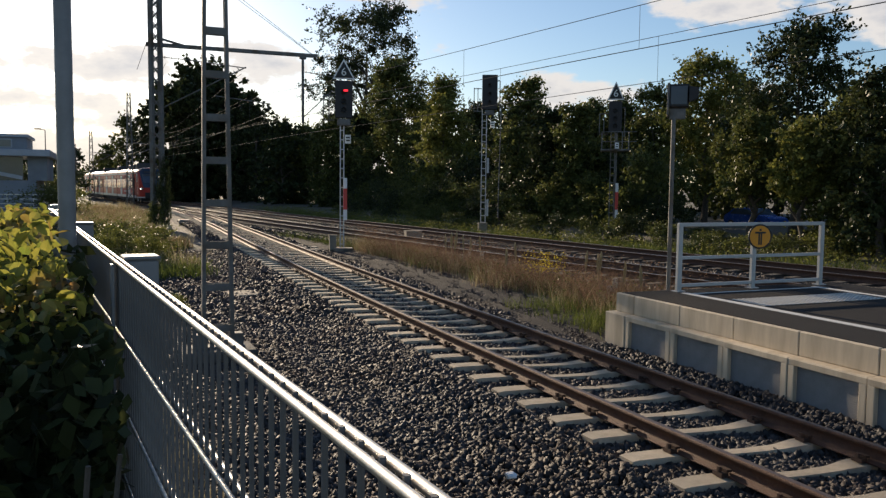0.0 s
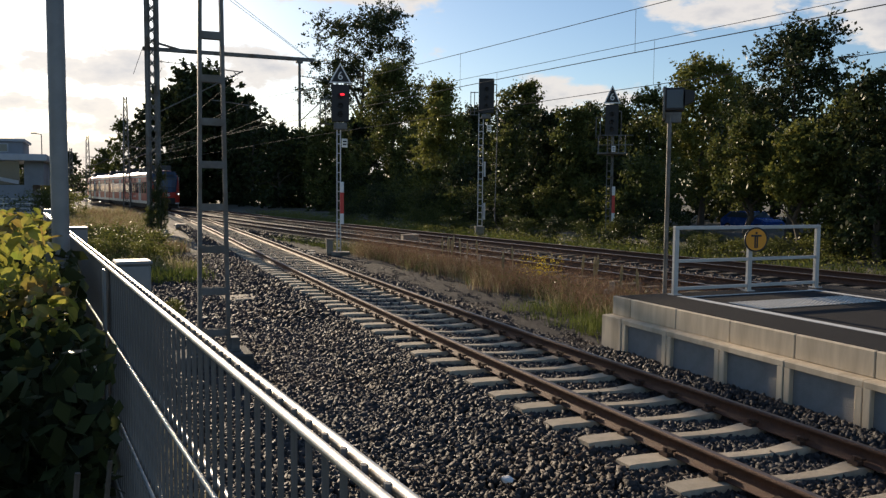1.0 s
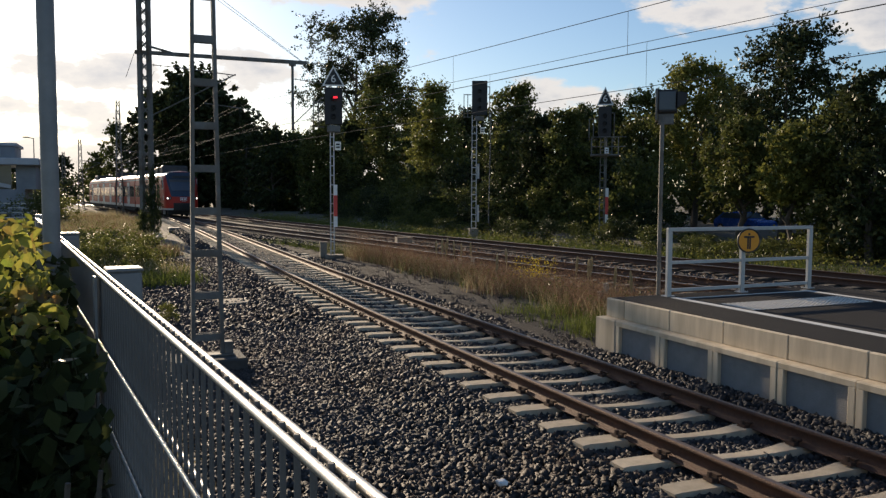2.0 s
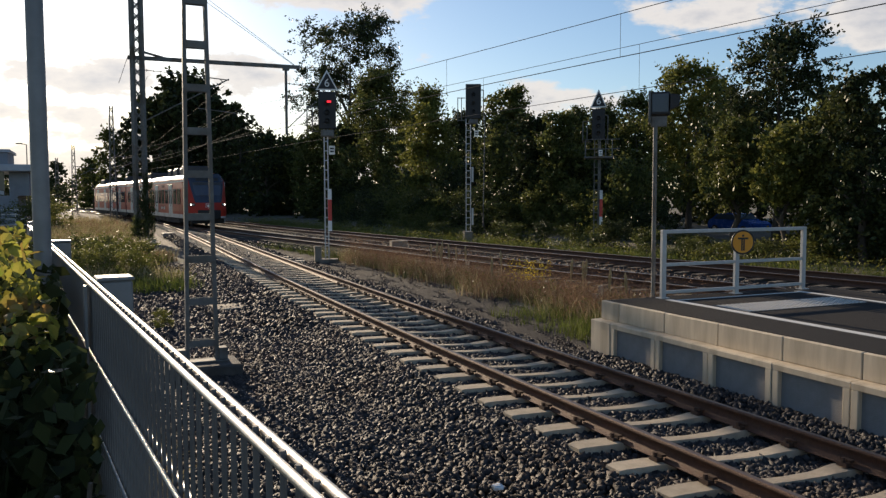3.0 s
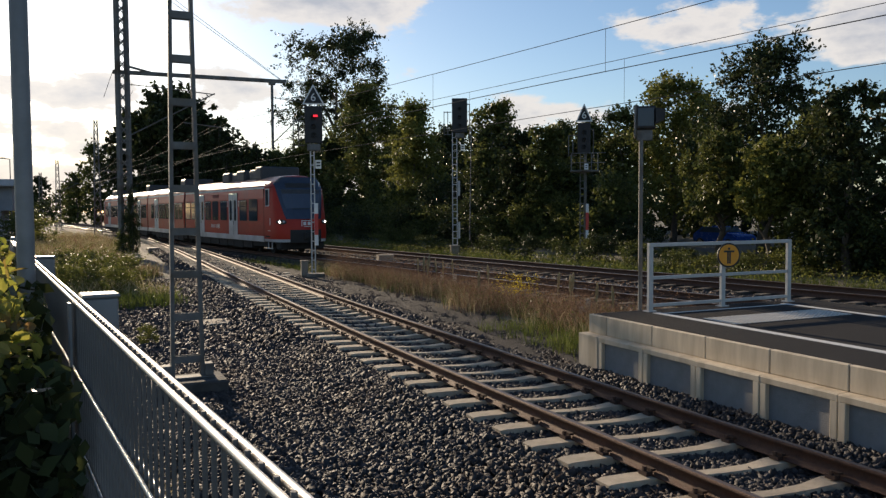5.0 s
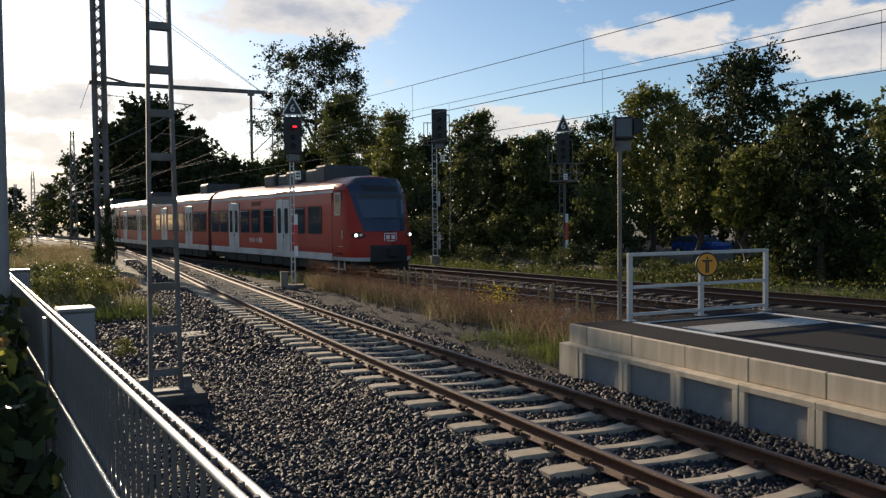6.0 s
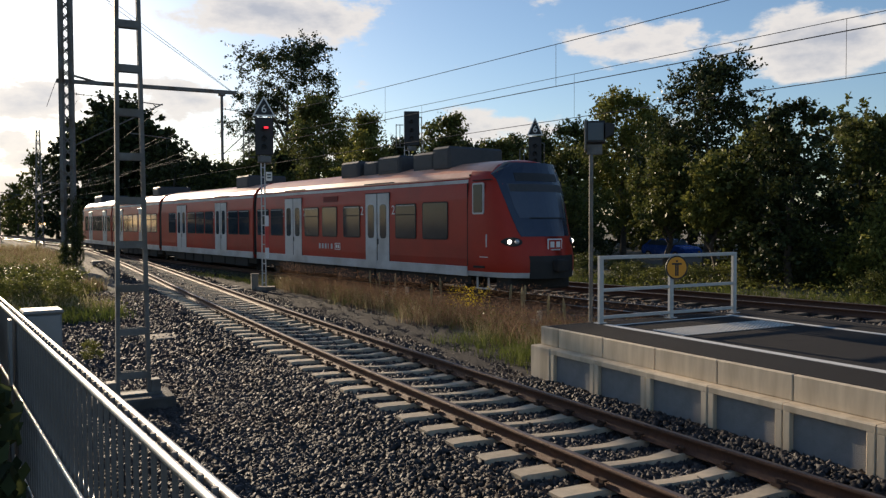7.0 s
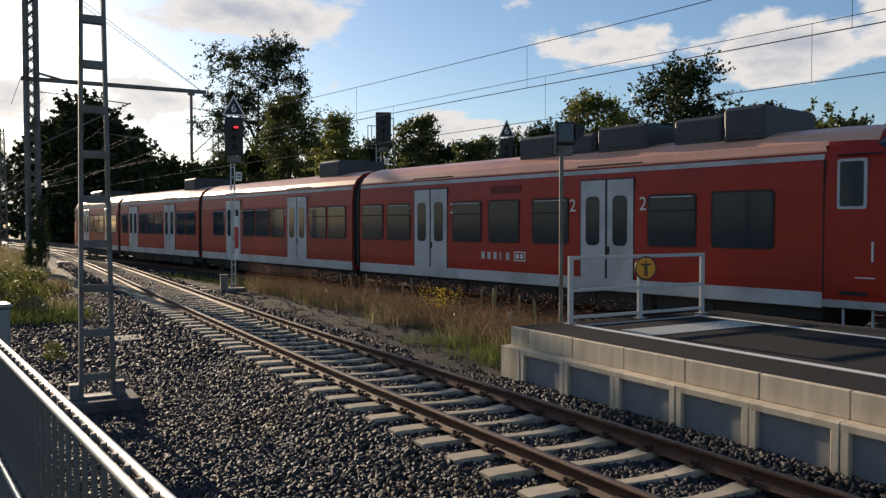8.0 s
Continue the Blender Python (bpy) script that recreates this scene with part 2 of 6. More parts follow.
def prism(bm, outline, z0, z1, axis="z"):
    """Extrudes a closed outline of (u, v) pairs along an axis."""
    def co(u, v, w):
        return {"z": (u, v, w), "x": (w, u, v), "y": (u, w, v)}[axis]
    a = [bm.verts.new(co(u, v, z0)) for u, v in outline]
    b = [bm.verts.new(co(u, v, z1)) for u, v in outline]
    n = len(outline)
    bm.faces.new(a[::-1]); bm.faces.new(b)
    for i in range(n):
        bm.faces.new((a[i], a[(i + 1) % n], b[(i + 1) % n], b[i]))
    bmesh.ops.recalc_face_normals(bm, faces=bm.faces[:])
    return bm


def mesh_np(name, verts, faces, material, mi=None, smooth=False):
    me = bpy.data.meshes.new(name)
    verts = np.asarray(verts, dtype=np.float32)
    faces = np.asarray(faces, dtype=np.int32)
    k = faces.shape[1]
    me.vertices.add(len(verts))
    me.vertices.foreach_set("co", verts.ravel())
    me.loops.add(faces.size)
    me.loops.foreach_set("vertex_index", faces.ravel())
    me.polygons.add(len(faces))
    me.polygons.foreach_set("loop_start", np.arange(0, faces.size, k, dtype=np.int32))
    for m in (material if isinstance(material, (list, tuple)) else [material]):
        me.materials.append(m)
    if mi is not None:
        me.polygons.foreach_set("material_index", np.asarray(mi, dtype=np.int32))
    me.update(calc_edges=True)
    if smooth:
        me.polygons.foreach_set("use_smooth", np.ones(len(faces), dtype=bool))
    return me


# ---- the lines of the tracks: x over y ----
def curve_fn(pts):
    ys = np.array([p[0] for p in pts], float)
    xs = np.array([p[1] for p in pts], float)
    o = np.argsort(ys)
    ys, xs = ys[o], xs[o]
    m = np.gradient(xs, ys)

    def fn(y):
        y = np.clip(np.asarray(y, float), ys[0], ys[-1])
        i = np.clip(np.searchsorted(ys, y) - 1, 0, len(ys) - 2)
        h = ys[i + 1] - ys[i]
        s = (y - ys[i]) / h
        return ((2 * s**3 - 3 * s**2 + 1) * xs[i] + (s**3 - 2 * s**2 + s) * h * m[i]
                + (-2 * s**3 + 3 * s**2) * xs[i + 1] + (s**3 - s**2) * h * m[i + 1])
    return fn


track_a = curve_fn([(-40, 2.38), (-15, 0.47), (-5, 0.12), (5, 0.0), (15, 0.12), (25, 0.38), (35, 0.65), (45, 0.84), (54, 0.95), (62, 0.98), (70, 0.88), (76, 0.6)])
track_b = curve_fn([(260, -22), (220, -17.0), (170, -10.8), (142, -7.3), (110, -3.3), (90, -0.95), (75, 0.7), (65, 1.6), (58, 2.2), (52, 2.75), (46, 3.4), (40, 4.2),
                    (32, 5.3), (25, 6.2), (18.7, 7.05), (13.5, 7.85), (9, 8.6), (3.35, 9.5), (-4, 10.75), (-15, 12.6), (-40, 16.9)])
track_c = curve_fn([(260, -16.5), (170, -6.0), (110, 1.2), (90, 3.5), (75, 5.1), (65, 6.0), (52, 7.2), (40, 8.7), (32, 9.75), (25, 10.7), (18.7, 11.55), (9, 13.1), (3.35, 14.0), (-4, 15.25), (-15, 17.1), (-40, 21.4)])
CANT = -0.049

# ---- ground ----
def build_ground():
    rng = np.random.default_rng(3)
    xs = np.concatenate([np.linspace(-3000, -60, 14), np.linspace(-50, 60, 111), np.linspace(70, 3000, 14)])
    ys = np.concatenate([np.linspace(-2000, -30, 10), np.linspace(-25, 120, 146), np.linspace(130, 4000, 20)])
    X, Y = np.meshgrid(xs, ys)
    Z = -0.42 + 0.03 * np.sin(X * 0.7 + Y * 0.31) * np.cos(Y * 0.43 - X * 0.2)
    # low bank behind the far track
    d = X - track_c(Y)
    Z += np.clip((d - 3.2) / 6, 0, 1) * 0.4
    V = np.stack([X, Y, Z], -1).reshape(-1, 3)
    nx, ny = len(xs), len(ys)
    i = np.arange(nx - 1)[None, :] + nx * np.arange(ny - 1)[:, None]
    F = np.stack([i, i + 1, i + 1 + nx, i + nx], -1).reshape(-1, 4)
    g = new("ground", mesh_np("ground", V, F, M["soil"], smooth=True))
    tagged(g, "bare earth and weeds along the railway line", "ground", kind="structure")


def bed(name, fn, y0, y1, half, top, foot, label, cant=0.0, right_extra=0.0, material=None):
    """The ballast bed of one track: flat top, sloped shoulders."""
    ys = np.arange(y0, y1 + 0.01, 0.8)
    cx = fn(ys)
    sec = [(-half - 0.7, foot), (-half, top), (-half * 0.5, top), (0, top), (half * 0.5, top), (half + right_extra, top - 0.15 * right_extra), (half + right_extra + 0.6, foot)]
    rng = np.random.default_rng(7)
    V = []
    for y, c in zip(ys, cx):
        for u, z in sec:
            V.append((c + u, y, z + cant * u * (abs(u) < half + 0.1) + rng.uniform(-0.012, 0.012)))
    k = len(sec)
    i = np.arange(k - 1)[None, :] + k * np.arange(len(ys) - 1)[:, None]
    F = np.stack([i, i + 1, i + 1 + k, i + k], -1).reshape(-1, 4)
    return tagged(new(name, mesh_np(name, V, F, material or M["grit"])), label, "ballast bed", kind="structure")


build_ground()
bed("ballast_bed_1", track_a, -14, 74, 1.5, -0.315, -0.5, "grey crushed stone under the near track", CANT, 0.55)
bed("ballast_bed_2", track_b, -30, 260, 1.6, -0.25, -0.55, "brown-grey crushed stone under the train's track")
bed("ballast_bed_3", track_c, -30, 260, 1.6, -0.25, -0.55, "brown-grey crushed stone under the far track")


def flat_sheet(name, x0, x1, y0, y1, z, step, material, label, bumpy=0.03):
    """A gently uneven sheet between two edges, given as functions of y."""
    ys = np.arange(y0, y1 + 0.01, step)
    n = 14
    rng = np.random.default_rng(11)
    V = []
    for y in ys:
        a, b = float(x0(y)), float(x1(y))
        for k in range(n + 1):
            V.append((a + (b - a) * k / n, y, z + rng.uniform(-bumpy, bumpy) * (0.3 if k in (0, n) else 1)))
    i = np.arange(n)[None, :] + (n + 1) * np.arange(len(ys) - 1)[:, None]
    F = np.stack([i, i + 1, i + n + 2, i + n + 1], -1).reshape(-1, 4)
    return tagged(new(name, mesh_np(name, V, F, material, smooth=True)), label, "ground", kind="structure")


fence_x = lambda y: -4.92 - 0.0916 * (y + 4.7)
flat_sheet("gravel_yard", lambda y: fence_x(y) - 0.1, lambda y: track_a(y) - 1.5, -9, 30, -0.385, 0.4, M["grit"], "dark crushed stone between fence and track")
flat_sheet("side_path", lambda y: track_a(y) + 1.9, lambda y: track_a(y) + 3.65 + 0.3 * math.sin(y * 1.1) + 0.15 * math.sin(y * 2.7), 5.4, 34, -0.37, 0.5, M["path"], "trodden grey gravel path beside the track", 0.03)


# ---- tracks ----
RAIL = [(-0.07, -0.165), (0.07, -0.165), (0.07, -0.153), (0.02, -0.135), (0.009, -0.12), (0.009, -0.045), (0.036, -0.035), (0.036, -0.008), (0.028, 0.0), (-0.028, 0.0), (-0.036, -0.008),
        (-0.036, -0.035), (-0.009, -0.045), (-0.009, -0.12), (-0.02, -0.135), (-0.07, -0.153)]


def rail(parent, fn, side, y0, y1, cant, head):
    """One rail: the profile swept along the track's line."""
    ys = np.arange(y0, y1 + 0.01, 1.0)
    k = len(RAIL)
    V = []
    for y in ys:
        t = Vector((float(fn(y + 0.5) - fn(y - 0.5)), 1.0, 0)).normalized()
        n = Vector((t.y, -t.x, 0))
        c = Vector((float(fn(y)), y, 0)) + n * side * 0.753
        for u, z in RAIL:
            p = c + n * u
            V.append((p.x, p.y, z + cant * (side * 0.753 + u)))
    m = len(ys)
    j = np.arange(k)
    i = (j[None, :] + k * np.arange(m - 1)[:, None])
    i2 = ((j + 1) % k)[None, :] + k * np.arange(m - 1)[:, None]
    F = np.stack([i, i2, i2 + k, i + k], -1).reshape(-1, 4)
    mi = np.tile(np.where(j == 8, 1, 0), m - 1)
    me = mesh_np("rail", V, F, [M["rail_side"], head], mi)
    ob = new("rail", me)
    ob.parent = parent
    return ob


def sleeper_mesh():
    """Concrete sleeper: deep under the rails, thinner and lower in the middle, with chamfered ends."""
    prof = [(-1.3, 0.0, 0.125), (-1.24, 0.012, 0.14), (-0.93, 0.02, 0.145), (-0.62, 0.014, 0.135), (-0.35, -0.014, 0.095), (0.0, -0.022, 0.085), (0.35, -0.014, 0.095), (0.62, 0.014, 0.135), (0.93, 0.02, 0.145), (1.24, 0.012, 0.14), (1.3, 0.0, 0.125)]
    V, F = [], []
    for x, z, w in prof:
        V += [(x, -w, -0.20), (x, -w * 0.70, z), (x, w * 0.70, z), (x, w, -0.20)]
    for i in range(len(prof) - 1):
        a = 4 * i
        for q in range(3):
            F.append((a + q, a + 4 + q, a + 5 + q, a + 1 + q))
    F += [(0, 1, 2, 3), (4 * len(prof) - 1, 4 * len(prof) - 2, 4 * len(prof) - 3, 4 * len(prof) - 4)]
    me = bpy.data.meshes.new("sleeper")
    me.from_pydata(V, [], F)
    me.materials.append(M["sleeper"])
    return me


def clip_mesh():
    bm = bmesh.new()
    for s in (-1, 1):
        box(bm, (s * 0.10 - 0.035, -0.05, 0.0), (s * 0.10 + 0.035, 0.05, 0.035))
        tube(bm, (s * 0.115, 0, 0.02), (s * 0.115, 0, 0.075), 0.02, 6)
        bar(bm, (s * 0.06, -0.05, 0.05), (s * 0.06, 0.05, 0.05), 0.05, 0.02)
    me = bpy.data.meshes.new("rail_clip")
    bm.to_mesh(me); bm.free()
    me.materials.append(M["clip"])
    return me


def wood_mesh():
    bm = bmesh.new()
    box(bm, (-1.3, -0.13, -0.16), (1.3, 0.13, 0.0), 0.015)
    me = bpy.data.meshes.new("sleeper")
    bm.to_mesh(me); bm.free()
    me.materials.append(M["wood"])
    return me


def build_track(name, fn, y0, y1, sy0, sy1, step, cant, head, me, zs, label, clips):
    tr = thing(name, label, "railway track", kind="structure")
    rail(tr, fn, -1, y0, y1, cant, head)
    rail(tr, fn, 1, y0, y1, cant, head)
    rng = random.Random(5)
    n0, n1 = math.ceil(sy0 / step), int(sy1 / step)
    for i in range(n0, n1 + 1):
        y = i * step
        a = math.atan2(-float(fn(y + 0.5) - fn(y - 0.5)), 1.0)
        s = new("sleeper", me)
        s.parent = tr
        s.matrix_basis = Matrix.LocRotScale((float(fn(y)), y, zs + rng.uniform(-0.008, 0.008)), Euler((0, math.atan(-cant), a + rng.uniform(-0.012, 0.012))), None)
        if clips and y < 16:
            for sd in (-1, 1):
                c = new("rail_clip", clips)
                c.parent = tr
                c.matrix_basis = Matrix.LocRotScale((float(fn(y)) + sd * 0.753, y, -0.162 + cant * sd * 0.753), Euler((0, math.atan(-cant), a)), None)
    return tr


build_track("track_1", track_a, -14, 76, -8, 70, 0.6, CANT, M["rail_top"], sleeper_mesh(), -0.18, "rusty rails on pale concrete sleepers, slightly canted", clip_mesh())
wm = wood_mesh()
build_track("track_2", track_b, -30, 260, 2, 70, 0.63, 0, M["rail_bright"], wm, -0.17, "rusty rails with bright heads on dark wooden sleepers", None)
build_track("track_3", track_c, -30, 260, 2, 70, 0.63, 0, M["rail_bright"], wm, -0.17, "rusty rails on dark wooden sleepers beside the wood", None)


# ---- platform ----
def build_platform():
    X0, X1, Y1, Y0, Z = 1.82, 6.3, 5.19, -9.0, 0.56
    XL, ZL, J = 1.665, 0.285, 4.75       # outer face and top of the lower frames; first joint
    p = thing("platform", "low station platform with cream concrete edge and dark asphalt surface", "platform", kind="structure")
    part("core", boxes(((X0 + 0.16, Y0, -0.45), (X1 - 0.05, Y1 - 0.16, Z - 0.03))), M["edge_concrete"], p)
    part("surface", boxes(((X0 + 0.055, Y0, Z - 0.03), (X1 - 0.06, Y1 - 0.055, Z + 0.006))), M["asphalt"], p, "dark asphalt surface")
    rng = random.Random(12)
    # upper edge blocks, one metre each, slightly out of line
    bm = bmesh.new()
    box(bm, (X0, 0.004, ZL), (X0 + 0.30, 0.996, Z), 0.010)
    me = bpy.data.meshes.new("edge_block"); bm.to_mesh(me); bm.free(); me.materials.append(M["edge_concrete"])
    for k in range(14):
        o = new("edge_block", me); o.parent = p
        o.matrix_basis = pose(rng.uniform(-0.003, 0.003), J - 1.0 * (k + 1), rng.uniform(-0.002, 0.002))
    part("corner_block", boxes(((X0, J + 0.004, ZL), (X0 + 0.30, Y1, Z)), bevel=0.010), M["edge_concrete"], p)
    bm = bmesh.new()
    box(bm, (X1 - 0.3, 0.006, 0.30), (X1, 0.994, Z), 0.008)
    me = bpy.data.meshes.new("edge_block"); bm.to_mesh(me); bm.free(); me.materials.append(M["edge_concrete"])
    for k in range(14):
        o = new("edge_block", me); o.parent = p
        o.matrix_basis = pose(0, Y1 - 0.12 - 1.0 * (k + 1), 0)
    part("end_block", boxes(((X0 + 0.31, Y1 - 0.16, ZL), (X1, Y1 - 0.004, Z)), bevel=0.008), M["edge_concrete"], p)
    part("end_wall", boxes(((XL + 0.004, Y1 - 0.10, -0.45), (X1, Y1 + 0.05, ZL - 0.004)), bevel=0.008), M["edge_concrete"], p)
    # lower course: precast frames, one metre each, with a grey panel set back in each
    S, T, D = 0.088, 0.075, 0.055        # side width, lintel height, depth of the recess
    bm = bmesh.new()
    prism(bm, [(XL, ZL - 0.016), (XL + 0.014, ZL - 0.002), (X0 + 0.15, ZL + 0.004), (X0 + 0.15, ZL - T), (XL, ZL - T)], 0.005, 0.995, "y")
    lintel = bpy.data.meshes.new("lintel"); bm.to_mesh(lintel); bm.free(); lintel.materials.append(M["edge_concrete"])
    bm = bmesh.new()
    box(bm, (XL, 0.0, -0.45), (XL + 0.17, S, ZL - T - 0.001), 0.008)
    side = bpy.data.meshes.new("pillar"); bm.to_mesh(side); bm.free(); side.materials.append(M["edge_concrete"])
    bm = bmesh.new()
    box(bm, (XL + D, S, -0.45), (XL + D + 0.06, 1.0 - S, ZL - T))
    panel = bpy.data.meshes.new("infill_panel"); bm.to_mesh(panel); bm.free(); panel.materials.append(M["panel"])
    for k in range(14):
        y = J - 1.0 * (k + 1)
        dx = rng.uniform(-0.004, 0.004)
        for mesh, oy in ((lintel, 0.0), (side, 0.005), (side, 0.995 - S), (panel, 0.0)):
            o = new(mesh.name.split(".")[0], mesh); o.parent = p; o.matrix_basis = pose(dx, y + oy, 0)
    part("end_pier", boxes(((XL, J + 0.005, -0.45), (X0 + 0.16, Y1 + 0.045, ZL)), bevel=0.012), M["edge_concrete"], p)
    # white lines and tactile field
    part("white_line", boxes(((2.67, Y0, Z + 0.006), (2.80, Y1 - 0.42, Z + 0.012))), M["tactile"], p, "white painted line")
    part("white_line", boxes(((5.28, Y0, Z + 0.006), (5.39, Y1 - 0.42, Z + 0.012))), M["tactile"], p, "white painted line")
    part("white_line", boxes(((2.802, Y1 - 0.55, Z + 0.006), (5.278, Y1 - 0.50, Z + 0.011))), M["tactile"], p, "thin white cross line")
    part("tactile_slab", boxes(((2.83, 3.30, Z + 0.006), (5.12, 3.98, Z + 0.012))), M["old_concrete"], p, "ribbed tactile paving field")
    rib = bmesh.new()
    for q in range(11):
        box(rib, (-0.019 + 0.004 * q, 0.06 * q, 0), (0.019 + 0.004 * q, 0.06 * q + 0.038, 0.008))
    rm = bpy.data.meshes.new("rib"); rib.to_mesh(rm); rib.free(); rm.materials.append(M["tactile"])
    x = 2.87
    while x < 5.10:
        o = new("rib", rm); o.parent = p; o.matrix_basis = pose(x, 3.30, Z + 0.012)
        x += 0.085


build_platform()

# ---- train ----
LINE_Y = np.arange(260, -40, -0.25)
LINE_X = track_b(LINE_Y)
LINE_S = np.concatenate([[0], np.cumsum(np.hypot(np.diff(LINE_X), np.diff(LINE_Y)))])
# nose of the train along the line, in metres, by time
RUN = [(0.0, 175.0), (0.5, 179.6), (1.0, 184.7), (1.5, 190.3), (2.0, 196.3), (2.5, 202.4), (3.0, 208.2), (3.5, 213.6), (4.0, 218.6), (4.5, 223.6), (5.0, 228.7), (5.5, 233.8),
       (6.0, 238.8), (6.5, 243.9), (7.0, 249.1), (7.5, 254.5), (8.0, 260.0)]
CARS = [(0.0, 17.7), (17.7, 31.4), (31.4, 44.0), (44.0, 57.8)]


def on_line(s):
    return Vector((float(np.interp(s, LINE_S, LINE_X)), float(np.interp(s, LINE_S, LINE_Y)), 0.0))


def car_rows(front, back):
    """Poses of one car, its origin at the middle on the rail's level, +X forwards."""
    rows = []
    for t, s in RUN:
        a, b = on_line(s - front - 1.0), on_line(s - back + 1.0)
        d = a - b
        m = (a + b) / 2
        rows.append((t, pose(m.x, m.y, 0, 0, 0, math.degrees(math.atan2(d.y, d.x)))))
    return rows


M["train_red"] = mat("red_train_paint", (0.36, 0.022, 0.010), (0.41, 0.028, 0.013), 3.0, 0.42, 0, 0.02, 60, (0.29, 0.021, 0.012), 0.5)
M["train_red"].node_tree.nodes["Principled BSDF"].inputs["Specular IOR Level"].default_value = 0.3
M["train_dull"] = mat("dull_red_louvre", (0.16, 0.02, 0.014), (0.20, 0.026, 0.018), 30.0, 0.7)
# roof red lightened to salmon: the grazing sun's gleam is in the colour
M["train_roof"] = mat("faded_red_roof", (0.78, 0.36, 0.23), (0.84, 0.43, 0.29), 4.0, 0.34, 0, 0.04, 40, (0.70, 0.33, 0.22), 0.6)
M["train_grey"] = mat("light_grey_train_paint", (0.46, 0.47, 0.48), (0.52, 0.53, 0.54), 6.0, 0.4, 0, 0, 40, (0.36, 0.36, 0.36), 1.0)
M["under"] = mat("dark_underframe", (0.02, 0.019, 0.018), (0.035, 0.032, 0.03), 8.0, 0.85, 0.1, 0.3, 50)
M["gear"] = mat("roof_equipment_grey", (0.034, 0.037, 0.042), (0.055, 0.058, 0.064), 6.0, 0.6, 0.1, 0.1, 60, (0.055, 0.055, 0.06), 1.5)
M["rubber"] = mat("black_rubber", (0.012, 0.012, 0.012), (0.02, 0.02, 0.02), 20.0, 0.7)
# dark side panes, base turned blue to stand for reflected sky
M["pane"] = mat("tinted_train_glass", (0.014, 0.027, 0.040), (0.020, 0.036, 0.052), 2.0, 0.06)
M["pane"].node_tree.nodes["Principled BSDF"].inputs["Specular IOR Level"].default_value = 0.28
# dark mask glass; the blue in its base imitates the sky mirrored there
M["front_glass"] = mat("dark_front_mask_glass", (0.022, 0.034, 0.062), (0.03, 0.043, 0.075), 2.0, 0.14)
M["lamp_on"] = glow("headlight_lit", (1.0, 0.93, 0.8), 2.5)
# windscreen paler and bluer than the mask, a sky reflection painted in
M["screen_glass"] = mat("front_screen_glass", (0.05, 0.066, 0.10), (0.06, 0.078, 0.115), 1.5, 0.12)
M["lens"] = mat("lamp_lens", (0.5, 0.5, 0.5), (0.6, 0.6, 0.6), 5.0, 0.15, 0.3)
M["letter"] = mat("pale_grey_lettering", (0.68, 0.68, 0.66), (0.74, 0.74, 0.72), 5.0, 0.5)

# half section of the body shell, from the skirt up to the roof's middle: (half width, height)
SHELL = [(1.36, 0.62), (1.40, 0.76), (1.42, 1.10), (1.42, 2.0), (1.415, 2.8), (1.38, 3.20), (1.34, 3.40), (1.24, 3.58), (0.98, 3.78), (0.55, 3.90), (0.0, 3.94)]


def loft(bm, sections, flip=False):
    """Skin between successive closed half-open sections of equal length."""
    rows = [[bm.verts.new(p) for p in s] for s in sections]
    fs = []
    for a, b in zip(rows, rows[1:]):
        for i in range(len(a) - 1):
            fs.append(bm.faces.new((a[i], b[i], b[i + 1], a[i + 1])))
    return rows, fs


def full_section(x, half):
    pts = [(x, -w, z) for w, z in half] + [(x, w, z) for w, z in half[::-1][1:]]
    return pts


def text_mesh(txt, size, name, material, parent, m, depth=0.004):
    cu = bpy.data.curves.new(name, "FONT")
    cu.body, cu.size, cu.extrude, cu.align_x, cu.align_y = txt, size, depth, "CENTER", "CENTER"
    tmp = bpy.data.objects.new("tmp", cu)
    me = bpy.data.meshes.new_from_object(tmp)
    bpy.data.objects.remove(tmp)
    bpy.data.curves.remove(cu)
    me.materials.clear()
    me.materials.append(material)
    o = new(name, me)
    o.parent = parent
    o.matrix_basis = m
    return o


def rounded(w, h, r, n=3):
    """Outline of a rounded rectangle about the origin."""
    out = []
    for cx, cy, a0 in ((w / 2 - r, h / 2 - r, 0), (-w / 2 + r, h / 2 - r, 90), (-w / 2 + r, -h / 2 + r, 180), (w / 2 - r, -h / 2 + r, 270)):
        for k in range(n + 1):
            a = radians(a0 + 90 * k / n)
            out.append((cx + r * math.cos(a), cy + r * math.sin(a)))
    return out


def side_w(z):
    return float(np.interp(z, [p[1] for p in SHELL], [p[0] for p in SHELL]))


def window(car, x, w, h, zc, s, split=False):
    """A flush side window: rubber surround and dark pane, with a top vent bar."""
    y = s * (side_w(zc) + 0.004)
    o = [(x + u, zc + v) for u, v in rounded(w + 0.07, h + 0.07, 0.09)]
    win = part("window", prism(bmesh.new(), o, y - 0.012, y + 0.012, "y"), M["rubber"], car)
    o = [(x + u, zc + v) for u, v in rounded(w, h, 0.07)]
    part("pane", prism(bmesh.new(), o, y + s * 0.006 - 0.01, y + s * 0.006 + 0.01, "y"), M["pane"], win)
    if split:
        part("vent_bar", boxes(((x - w / 2, y + s * 0.017 - 0.006, zc + h * 0.18), (x + w / 2, y + s * 0.017 + 0.006, zc + h * 0.18 + 0.035))), M["rubber"], win)
        part("top_rail", boxes(((x - w / 2 + 0.04, y + s * 0.016 - 0.005, zc + h / 2 - 0.035), (x + w / 2 - 0.04, y + s * 0.016 + 0.005, zc + h / 2 - 0.015))), M["train_grey"], win, "thin bright rail along the window's top")
    return win


